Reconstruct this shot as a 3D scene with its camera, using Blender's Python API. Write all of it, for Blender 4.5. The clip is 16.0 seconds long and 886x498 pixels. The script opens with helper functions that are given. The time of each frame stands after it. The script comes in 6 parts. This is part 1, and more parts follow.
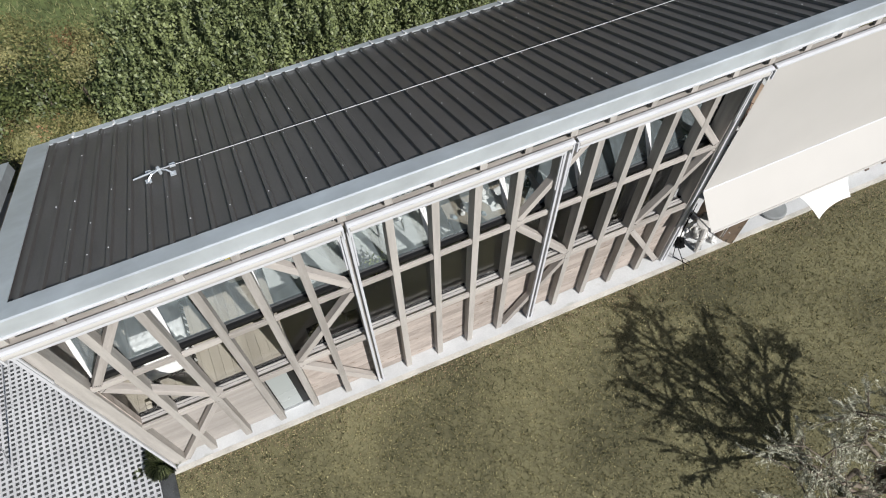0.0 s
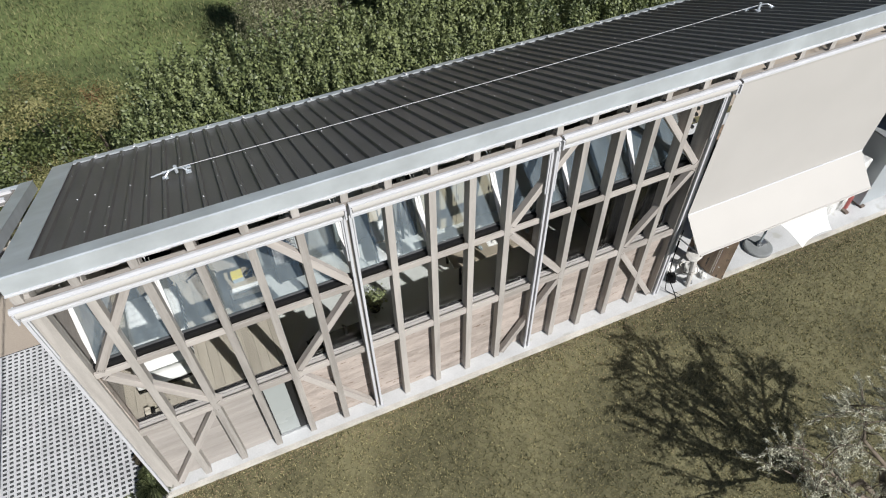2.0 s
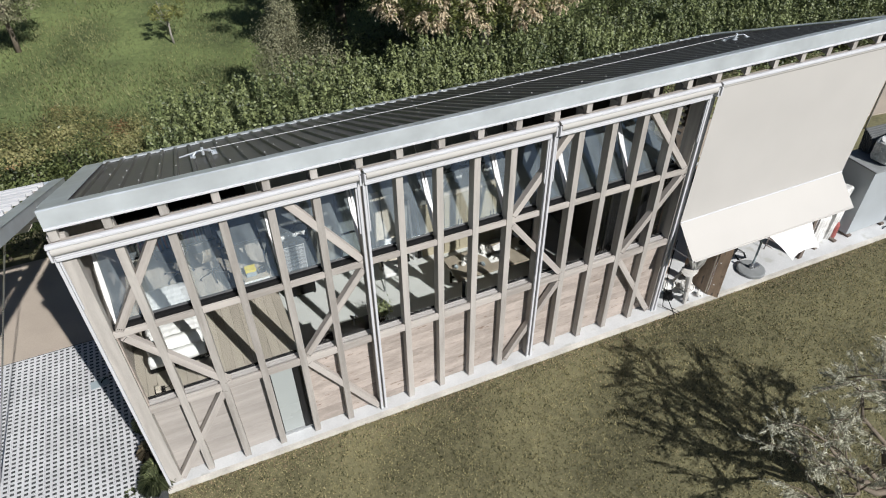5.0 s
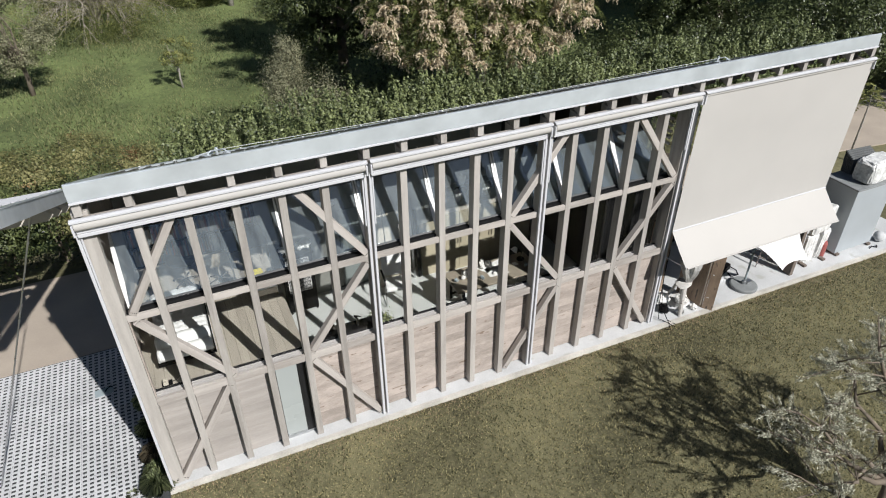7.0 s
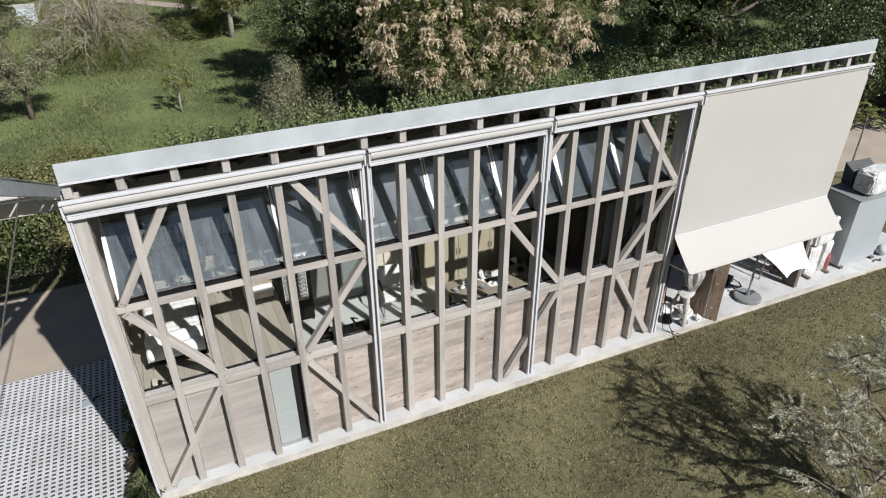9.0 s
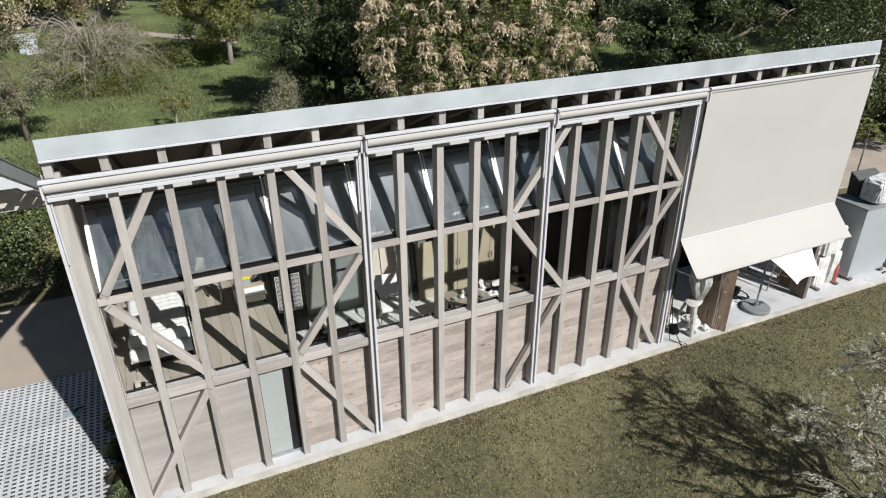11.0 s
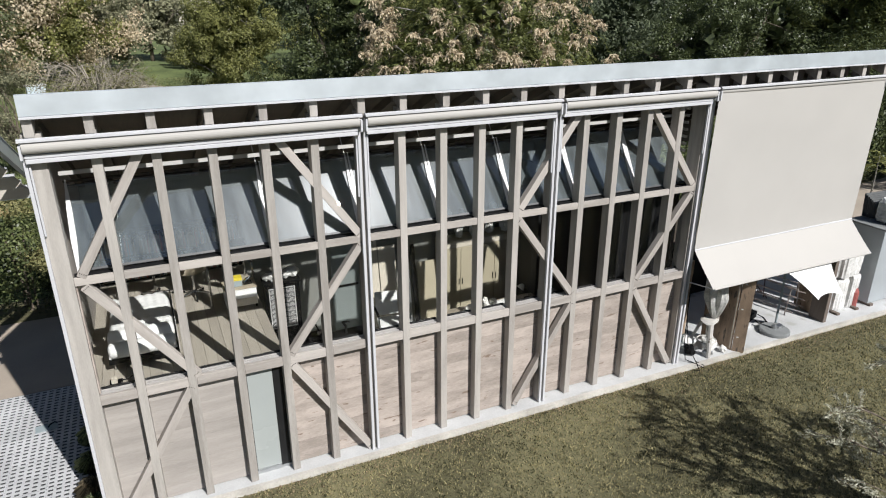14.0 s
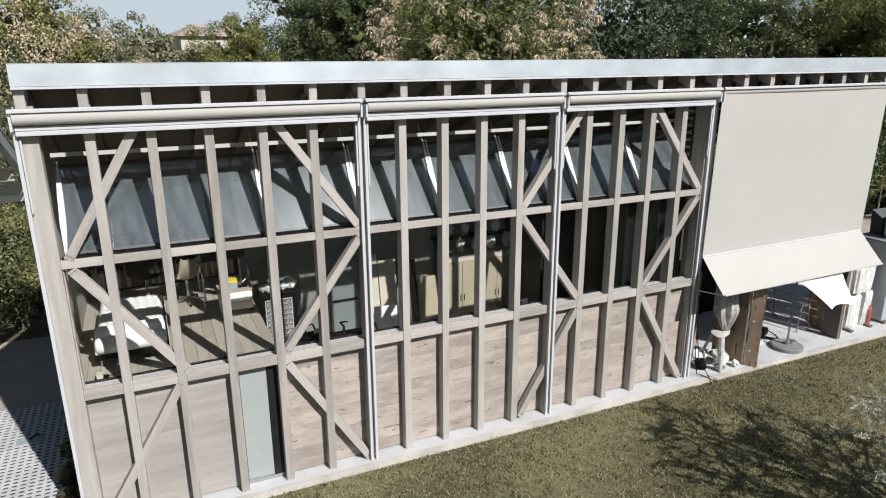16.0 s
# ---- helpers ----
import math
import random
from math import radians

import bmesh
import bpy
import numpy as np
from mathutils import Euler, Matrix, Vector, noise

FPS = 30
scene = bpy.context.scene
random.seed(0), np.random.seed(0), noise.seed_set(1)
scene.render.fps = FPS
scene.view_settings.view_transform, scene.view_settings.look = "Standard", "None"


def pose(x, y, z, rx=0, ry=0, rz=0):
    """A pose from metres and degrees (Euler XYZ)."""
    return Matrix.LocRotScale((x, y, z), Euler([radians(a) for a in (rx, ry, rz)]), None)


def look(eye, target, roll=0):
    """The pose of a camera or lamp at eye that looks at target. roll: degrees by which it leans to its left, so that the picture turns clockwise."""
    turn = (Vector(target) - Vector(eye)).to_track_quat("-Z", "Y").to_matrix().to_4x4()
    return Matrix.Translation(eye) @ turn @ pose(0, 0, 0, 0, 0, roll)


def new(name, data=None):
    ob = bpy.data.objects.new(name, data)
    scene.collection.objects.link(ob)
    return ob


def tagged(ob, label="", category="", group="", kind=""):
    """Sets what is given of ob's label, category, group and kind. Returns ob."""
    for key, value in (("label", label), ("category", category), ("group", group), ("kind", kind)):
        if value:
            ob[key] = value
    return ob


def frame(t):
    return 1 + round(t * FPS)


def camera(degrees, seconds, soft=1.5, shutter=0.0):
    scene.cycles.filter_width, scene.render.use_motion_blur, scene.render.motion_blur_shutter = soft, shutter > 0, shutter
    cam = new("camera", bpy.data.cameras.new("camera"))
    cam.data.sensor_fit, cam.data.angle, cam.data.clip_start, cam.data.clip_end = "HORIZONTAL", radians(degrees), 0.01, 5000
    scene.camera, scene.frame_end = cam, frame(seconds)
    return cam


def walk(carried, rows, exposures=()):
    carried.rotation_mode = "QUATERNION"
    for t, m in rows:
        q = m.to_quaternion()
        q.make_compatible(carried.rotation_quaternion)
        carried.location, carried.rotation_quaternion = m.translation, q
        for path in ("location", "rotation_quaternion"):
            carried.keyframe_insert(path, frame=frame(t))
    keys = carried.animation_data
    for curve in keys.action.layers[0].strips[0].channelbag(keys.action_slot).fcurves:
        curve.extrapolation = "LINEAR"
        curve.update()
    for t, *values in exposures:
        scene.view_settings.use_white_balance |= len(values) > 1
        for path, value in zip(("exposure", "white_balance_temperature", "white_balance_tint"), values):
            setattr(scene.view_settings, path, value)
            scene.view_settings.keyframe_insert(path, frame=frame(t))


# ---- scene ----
cam = camera(68.3, 16.0, soft=1.1)
PATH = [
    (0, (3.286, -4.516, 11.773), (3.702, -3.556, 10.069), -1.1),
    (0.5, (3.111, -4.94, 11.614), (3.561, -3.899, 9.967), -1.1),
    (1, (2.925, -5.343, 11.452), (3.411, -4.23, 9.863), -1.1),
    (1.5, (2.782, -5.695, 11.298), (3.296, -4.522, 9.762), -1.2),
    (2, (2.67, -5.996, 11.154), (3.201, -4.782, 9.657), -1.1),
    (2.5, (2.554, -6.26, 11.006), (3.098, -5.008, 9.544), -1.0),
    (3, (2.428, -6.516, 10.85), (2.987, -5.228, 9.425), -0.9),
    (3.5, (2.304, -6.748, 10.707), (2.877, -5.432, 9.315), -0.8),
    (4, (2.16, -7.004, 10.55), (2.749, -5.656, 9.196), -0.7),
    (6.5, (1.513, -8.104, 9.778), (2.181, -6.621, 8.614), -0.5),
    (7, (1.396, -8.328, 9.616), (2.077, -6.82, 8.493), -0.5),
    (7.5, (1.317, -8.454, 9.438), (2.011, -6.926, 8.35), -0.5),
    (8, (1.295, -8.513, 9.248), (1.996, -6.971, 8.186), -0.4),
    (8.5, (1.299, -8.515, 9.078), (2.006, -6.96, 8.038), -0.4),
    (9, (1.289, -8.5, 8.886), (2.005, -6.933, 7.87), -0.4),
    (11.5, (1.279, -8.442, 7.897), (2.03, -6.813, 7.012), -0.3),
    (12, (1.281, -8.43, 7.698), (2.036, -6.787, 6.842), -0.2),
    (12.5, (1.248, -8.411, 7.48), (2.013, -6.756, 6.657), -0.2),
    (13, (1.238, -8.407, 7.252), (2.01, -6.74, 6.463), -0.2),
    (13.5, (1.274, -8.407, 7.059), (2.046, -6.725, 6.3), -0.1),
    (14, (1.277, -8.402, 6.833), (2.055, -6.707, 6.111), -0.1),
    (14.5, (1.288, -8.404, 6.62), (2.069, -6.695, 5.934), -0.1),
    (15, (1.27, -8.386, 6.39), (2.06, -6.666, 5.743), -0.1),
    (15.5, (1.274, -8.405, 6.157), (2.066, -6.671, 5.549), -0.2),
    (16, (1.259, -8.402, 5.903), (2.058, -6.657, 5.341), -0.3),
]
walk(cam, [(t, look(eye, target, roll)) for t, eye, target, roll in PATH])

# ---- world, sun ----
SUN_WAY = Vector((0.253, -0.72, 0.643)).normalized()
world = bpy.data.worlds.new("sky")
scene.world = world
world.use_nodes = True
wn = world.node_tree
sky = wn.nodes.new("ShaderNodeTexSky")
sky.sky_type, sky.sun_disc = "NISHITA", False
sky.sun_elevation = math.asin(SUN_WAY.z)
sky.sun_rotation = math.atan2(SUN_WAY.x, SUN_WAY.y)
sky.air_density, sky.dust_density, sky.ozone_density = 0.9, 0.4, 2.2
tint = wn.nodes.new("ShaderNodeMix")
tint.data_type, tint.blend_type = "RGBA", "MULTIPLY"
tint.inputs[0].default_value, tint.inputs[7].default_value = 1.0, (1.03, 1.0, 0.97, 1)
wn.links.new(sky.outputs[0], tint.inputs[6])
wn.links.new(tint.outputs[2], wn.nodes["Background"].inputs[0])
wn.nodes["Background"].inputs[1].default_value = 0.044
sun_data = bpy.data.lights.new("sun", "SUN")
sun_data.energy, sun_data.angle, sun_data.color = 5.0, radians(0.55), (1.0, 0.988, 0.972)
sun = new("sun", sun_data)
sun.matrix_world = look(SUN_WAY * 60, (0, 0, 0))
scene.view_settings.exposure = 0.18

# ---- materials ----
MATS = {}


def material(name, base, rough=0.7, metal=0.0, vary=0.15, scale=6.0, fine=60.0, bump=0.0, tint=None, island=0.0,
             obj=0.0, stretch=(1, 1, 1), spec=0.4, leaf=0.0, spots=None):
    """Principled surface: base colour varied by a broad and a fine noise, and piece by piece."""
    m = bpy.data.materials.new(name)
    m.use_nodes = True
    nt = m.node_tree
    n, l = nt.nodes, nt.links
    bsdf = n["Principled BSDF"]
    tc = n.new("ShaderNodeTexCoord")
    mp = n.new("ShaderNodeMapping")
    mp.inputs["Scale"].default_value = stretch
    l.new(tc.outputs["Object"], mp.inputs[0])
    if obj:
        who, far = n.new("ShaderNodeObjectInfo"), n.new("ShaderNodeMath")
        far.operation = "MULTIPLY"
        far.inputs[1].default_value = 70.0
        l.new(who.outputs["Random"], far.inputs[0])
        l.new(far.outputs[0], mp.inputs["Location"])
    broad = n.new("ShaderNodeTexNoise")
    broad.inputs["Scale"].default_value, broad.inputs["Detail"].default_value = scale, 5
    thin = n.new("ShaderNodeTexNoise")
    thin.inputs["Scale"].default_value, thin.inputs["Detail"].default_value = fine, 3
    l.new(mp.outputs[0], broad.inputs[0])
    l.new(mp.outputs[0], thin.inputs[0])
    mixf = n.new("ShaderNodeMath")
    mixf.operation = "MULTIPLY_ADD"
    mixf.inputs[1].default_value, mixf.inputs[2].default_value = 0.35, 0.0
    l.new(thin.outputs[0], mixf.inputs[0])
    add = n.new("ShaderNodeMath")
    add.operation = "MULTIPLY_ADD"
    add.inputs[1].default_value = 0.65
    l.new(broad.outputs[0], add.inputs[0])
    l.new(mixf.outputs[0], add.inputs[2])
    value = add.outputs[0]
    if island or obj:
        geo = n.new("ShaderNodeNewGeometry") if island else n.new("ShaderNodeObjectInfo")
        more = n.new("ShaderNodeMath")
        more.operation = "MULTIPLY_ADD"
        more.inputs[1].default_value = island or obj
        off = n.new("ShaderNodeMath")
        off.operation = "SUBTRACT"
        off.inputs[1].default_value = 0.5
        l.new(geo.outputs["Random Per Island" if island else "Random"], off.inputs[0])
        l.new(off.outputs[0], more.inputs[0])
        l.new(value, more.inputs[2])
        value = more.outputs[0]
    ramp = n.new("ShaderNodeValToRGB")
    e = ramp.color_ramp.elements
    dark = [c * (1 - vary) for c in base]
    light = [min(1, c * (1 + vary)) for c in (tint or base)]
    e[0].position, e[1].position = 0.3, 0.7
    e[0].color, e[1].color = (*dark, 1), (*light, 1)
    l.new(value, ramp.inputs[0])
    colour = ramp.outputs[0]
    if spots:
        sc, size, col = spots
        vor = n.new("ShaderNodeTexNoise")
        vor.inputs["Scale"].default_value, vor.inputs["Detail"].default_value = sc, 2
        l.new(mp.outputs[0], vor.inputs[0])
        cut = n.new("ShaderNodeMapRange")
        cut.inputs[1].default_value, cut.inputs[2].default_value = size, size + 0.08
        l.new(vor.outputs[0], cut.inputs[0])
        mix = n.new("ShaderNodeMix")
        mix.data_type = "RGBA"
        l.new(cut.outputs[0], mix.inputs[0])
        l.new(colour, mix.inputs[6])
        mix.inputs[7].default_value = (*col, 1)
        colour = mix.outputs[2]
    l.new(colour, bsdf.inputs["Base Color"])
    rr = n.new("ShaderNodeMapRange")
    rr.inputs[3].default_value, rr.inputs[4].default_value = max(0.02, rough - 0.1), min(1, rough + 0.1)
    l.new(broad.outputs[0], rr.inputs[0])
    l.new(rr.outputs[0], bsdf.inputs["Roughness"])
    bsdf.inputs["Metallic"].default_value = metal
    bsdf.inputs["Specular IOR Level"].default_value = spec
    if bump:
        b = n.new("ShaderNodeBump")
        b.inputs["Strength"].default_value, b.inputs["Distance"].default_value = 0.6, bump
        l.new(value, b.inputs["Height"])
        l.new(b.outputs[0], bsdf.inputs["Normal"])
    if leaf:
        tr = n.new("ShaderNodeBsdfTranslucent")
        l.new(colour, tr.inputs[0])
        mx = n.new("ShaderNodeMixShader")
        mx.inputs[0].default_value = leaf
        l.new(bsdf.outputs[0], mx.inputs[1])
        l.new(tr.outputs[0], mx.inputs[2])
        l.new(mx.outputs[0], n["Material Output"].inputs[0])
    MATS[name] = m
    return m


def glass_material(name, tone=(0.92, 0.96, 0.95), gloss=0.05, rough=0.0, sheen=(1, 1, 1), dust=0.0, haze=0.0):
    m = bpy.data.materials.new(name)
    m.use_nodes = True
    n, l = m.node_tree.nodes, m.node_tree.links
    n.remove(n["Principled BSDF"])
    clear, shine = n.new("ShaderNodeBsdfTransparent"), n.new("ShaderNodeBsdfGlossy")
    clear.inputs[0].default_value = (*tone, 1)
    shine.inputs["Roughness"].default_value = rough
    shine.inputs[0].default_value = (*sheen, 1)
    fr = n.new("ShaderNodeLayerWeight")
    fr.inputs[0].default_value = 0.5
    steep = n.new("ShaderNodeMath")
    steep.operation = "POWER"
    steep.inputs[1].default_value = 5.0
    l.new(fr.outputs["Facing"], steep.inputs[0])
    add = n.new("ShaderNodeMath")
    add.operation, add.use_clamp = "ADD", True
    add.inputs[1].default_value = gloss
    l.new(steep.outputs[0], add.inputs[0])
    mx = n.new("ShaderNodeMixShader")
    l.new(add.outputs[0], mx.inputs[0])
    if dust:
        film, veil, grime = n.new("ShaderNodeBsdfDiffuse"), n.new("ShaderNodeMixShader"), n.new("ShaderNodeTexNoise")
        film.inputs[0].default_value = (0.56, 0.64, 0.67, 1)
        grime.inputs["Scale"].default_value, grime.inputs["Detail"].default_value = 1.0, 6
        where, runs = n.new("ShaderNodeTexCoord"), n.new("ShaderNodeMapping")
        runs.inputs["Scale"].default_value = (9.0, 2.2, 2.2)
        l.new(where.outputs["Object"], runs.inputs[0])
        l.new(runs.outputs[0], grime.inputs[0])
        amount = n.new("ShaderNodeMapRange")
        amount.inputs[1].default_value, amount.inputs[2].default_value = 0.3, 0.75
        amount.inputs[3].default_value, amount.inputs[4].default_value = dust * 0.6, dust * 1.4
        l.new(grime.outputs[0], amount.inputs[0])
        l.new(amount.outputs[0], veil.inputs[0])
        l.new(clear.outputs[0], veil.inputs[1])
        l.new(film.outputs[0], veil.inputs[2])
        clear = veil
    if haze:
        blur, smear = n.new("ShaderNodeBsdfGlossy"), n.new("ShaderNodeMixShader")
        blur.inputs["Roughness"].default_value = 0.25
        smear.inputs[0].default_value = haze
        l.new(clear.outputs[0], smear.inputs[1])
        l.new(blur.outputs[0], smear.inputs[2])
        clear = smear
    l.new(clear.outputs[0], mx.inputs[1])
    l.new(shine.outputs[0], mx.inputs[2])
    l.new(mx.outputs[0], n["Material Output"].inputs[0])
    return m


TIMBER = material("weathered_timber", (0.312, 0.286, 0.260), 0.75, vary=0.10, scale=2.0, fine=24, bump=0.001,
                  tint=(0.418, 0.390, 0.358), stretch=(6, 6, 0.6), obj=0.3)
TIMBER_X = material("weathered_timber_lengthwise", (0.336, 0.304, 0.275), 0.75, vary=0.10, scale=2.0, fine=24, bump=0.001,
                    tint=(0.448, 0.410, 0.376), stretch=(0.6, 6, 6), obj=0.3)
BOARD = material("larch_board", (0.325, 0.280, 0.245), 0.75, vary=0.14, scale=2.2, fine=14, bump=0.001,
                 tint=(0.425, 0.365, 0.325), stretch=(1.2, 3, 3.6), obj=0.25, spots=(4.2, 0.645, (0.21, 0.155, 0.12)))
PLYBOARD = material("pale_plank", (0.335, 0.306, 0.280), 0.75, vary=0.10, scale=1.5, fine=20, bump=0.001,
                    tint=(0.388, 0.356, 0.328), stretch=(0.6, 3, 6), obj=0.12)
ROOF = material("dark_roof_sheet", (0.086, 0.080, 0.077), 0.42, 0.0, vary=0.28, scale=1.2, fine=25, stretch=(3, 0.5, 1), spec=0.8)
# The flashing's broad colour mottle also paints in soft wavy reflections.
ZINC = material("galvanised_flashing", (0.64, 0.685, 0.715), 0.34, 0.45, vary=0.15, scale=1.3, fine=3, bump=0.003, stretch=(1.2, 1.6, 1.6), spec=0.5)
ALU = material("white_aluminium", (0.55, 0.552, 0.57), 0.55, 0.0, vary=0.06, scale=3, spec=0.35)
WHITEBAR = material("white_coated_bar", (0.66, 0.65, 0.64), 0.45, vary=0.05, scale=5)
SILL = material("pale_metal_sill", (0.42, 0.40, 0.385), 0.5, 0.1, vary=0.12, scale=4, fine=30)
STEEL = material("bare_steel", (0.55, 0.56, 0.57), 0.3, 0.9, vary=0.1)
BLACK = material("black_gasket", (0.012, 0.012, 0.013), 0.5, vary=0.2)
FABRIC = material("beige_screen_fabric", (0.455, 0.436, 0.410), 0.85, vary=0.03, scale=0.8, fine=300, bump=0.0004,
                  tint=(0.475, 0.455, 0.428))
CONCRETE = material("pale_concrete", (0.53, 0.535, 0.535), 0.85, vary=0.17, scale=1.6, fine=40, bump=0.002, spots=(2.6, 0.63, (0.43, 0.43, 0.405)))
KERB = material("sandy_concrete", (0.46, 0.43, 0.385), 0.9, vary=0.2, scale=2.5, fine=30, bump=0.003, tint=(0.54, 0.515, 0.47))
PAVER = material("grid_paver_concrete", (0.52, 0.52, 0.53), 0.9, vary=0.12, scale=3, fine=60, bump=0.002, obj=0.25)
PATHMAT = material("sandstone_path", (0.40, 0.34, 0.28), 0.9, vary=0.12, scale=1.2, fine=40, bump=0.002, obj=0.2)
GLASS = glass_material("window_glass", (0.95, 0.957, 0.947), gloss=0.02)
SASHGLASS = glass_material("coated_sash_glass", (0.92, 0.94, 0.94), gloss=0.085, sheen=(0.84, 0.95, 1.0), dust=0.085, haze=0.0048)
SASHEDGE = material("dark_grey_sash_edge", (0.05, 0.052, 0.055), 0.45, vary=0.1)
FROST = material("frosted_glass", (0.36, 0.385, 0.375), 0.25, vary=0.06, scale=1.0, spec=0.5)
LOFTFLOOR = material("loft_plank", (0.41, 0.37, 0.315), 0.55, vary=0.14, scale=1.5, fine=30, stretch=(5, 0.6, 1), obj=0.3)
SCREED = material("grey_screed", (0.54, 0.555, 0.54), 0.5, vary=0.08, scale=0.8)
PLASTER = material("grey_green_wall", (0.21, 0.212, 0.195), 0.85, vary=0.06, scale=1.0)
CEILWOOD = material("brown_ceiling_board", (0.15, 0.125, 0.098), 0.8, vary=0.2, stretch=(5, 0.5, 1))
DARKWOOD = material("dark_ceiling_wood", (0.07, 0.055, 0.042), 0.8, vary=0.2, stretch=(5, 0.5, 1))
BROWNPOST = material("brown_stained_post", (0.15, 0.12, 0.10), 0.7, vary=0.2, stretch=(5, 5, 0.6))
BARK = material("bark", (0.16, 0.13, 0.10), 0.9, vary=0.35, scale=9, bump=0.01)
PALEBARK = material("grey_bark", (0.27, 0.25, 0.22), 0.9, vary=0.3, scale=9, bump=0.01)
WHITE = material("white_cloth", (0.80, 0.80, 0.79), 0.85, vary=0.04, scale=4, bump=0.004)


# ---- building blocks ----
def part(name, bm, mat, parent=None, label="", smooth=False):
    """Links a bmesh as one mesh object under a thing."""
    me = bpy.data.meshes.new(name)
    bm.to_mesh(me)
    bm.free()
    if mat:
        me.materials.append(mat)
    if smooth:
        me.polygons.foreach_set("use_smooth", [True] * len(me.polygons))
    ob = new(name, me)
    if parent:
        ob.parent = parent
    return tagged(ob, label)


def twin(ob, m, parent=None):
    """Another object on the same mesh."""
    c = ob.copy()
    scene.collection.objects.link(c)
    c.parent = parent or ob.parent
    c.matrix_basis = m
    return c


def thing(name, label, category, x=0.0, y=0.0, z=0.0, rz=0.0, group="", kind=""):
    ob = new(name)
    ob.matrix_basis = pose(x, y, z, 0, 0, rz)
    return tagged(ob, label, category, group, kind)


def box(x0, x1, y0, y1, z0, z1, bevel=0.0, bm=None):
    bm = bm or bmesh.new()
    r = bmesh.ops.create_cube(bm, size=1.0)
    bmesh.ops.transform(bm, verts=r["verts"], matrix=Matrix.Translation(((x0 + x1) / 2, (y0 + y1) / 2, (z0 + z1) / 2))
                        @ Matrix.Diagonal((x1 - x0, y1 - y0, z1 - z0, 1)))
    if bevel:
        es = list({e for v in r["verts"] for e in v.link_edges})
        bmesh.ops.bevel(bm, geom=es, offset=bevel, segments=2, affect="EDGES", profile=0.6)
    return bm


def tube(points, radii, sides=8, bm=None, caps=True):
    """A tapered round bar along points."""
    bm = bm or bmesh.new()
    pts = [Vector(p) for p in points]
    if not isinstance(radii, (list, tuple)):
        radii = [radii] * len(pts)
    rings, ref = [], None
    for i, p in enumerate(pts):
        d = (pts[min(i + 1, len(pts) - 1)] - pts[max(i - 1, 0)]).normalized()
        a = d.orthogonal().normalized() if ref is None else (ref - d * ref.dot(d)).normalized()
        ref = a
        b = d.cross(a)
        rings.append([bm.verts.new(p + (a * math.cos(k * math.tau / sides) + b * math.sin(k * math.tau / sides)) * radii[i])
                      for k in range(sides)])
    for r0, r1 in zip(rings, rings[1:]):
        for k in range(sides):
            bm.faces.new((r0[k], r0[(k + 1) % sides], r1[(k + 1) % sides], r1[k]))
    if caps:
        bm.faces.new(rings[0][::-1])
        bm.faces.new(rings[-1])
    return bm


def prism(profile, x0, x1, bm=None):
    """A profile of (y, z) points drawn along x."""
    bm = bm or bmesh.new()
    a = [bm.verts.new((x0, y, z)) for y, z in profile]
    b = [bm.verts.new((x1, y, z)) for y, z in profile]
    k = len(profile)
    for i in range(k):
        bm.faces.new((a[i], a[(i + 1) % k], b[(i + 1) % k], b[i]))
    bm.faces.new(a[::-1])
    bm.faces.new(b)
    bmesh.ops.recalc_face_normals(bm, faces=bm.faces)
    return bm


def slab(corners, z0, z1, bm=None):
    """An upright prism over a plan outline."""
    bm = bm or bmesh.new()
    a = [bm.verts.new((x, y, z0)) for x, y in corners]
    b = [bm.verts.new((x, y, z1)) for x, y in corners]
    k = len(corners)
    for i in range(k):
        bm.faces.new((a[i], a[(i + 1) % k], b[(i + 1) % k], b[i]))
    bm.faces.new(a[::-1])
    bm.faces.new(b)
    bmesh.ops.recalc_face_normals(bm, faces=bm.faces)
    return bm


def raw(name, verts, faces, mat, parent=None, smooth=False):
    """A mesh from numpy arrays: verts (n, 3), faces (m, k)."""
    me = bpy.data.meshes.new(name)
    k = faces.shape[1]
    me.vertices.add(len(verts))
    me.vertices.foreach_set("co", verts.astype(np.float32).ravel())
    me.loops.add(faces.size)
    me.loops.foreach_set("vertex_index", faces.astype(np.int32).ravel())
    me.polygons.add(len(faces))
    me.polygons.foreach_set("loop_start", np.arange(0, faces.size, k, dtype=np.int32))
    me.materials.append(mat)
    me.update(calc_edges=True)
    ob = new(name, me)
    if parent:
        ob.parent = parent
    return ob


def ground_z(x, y):
    """Height of the land: level round the building, rising gently behind the hedge."""
    return -0.09 + 0.034 * np.clip(np.asarray(y) - 9.0, 0, 45)


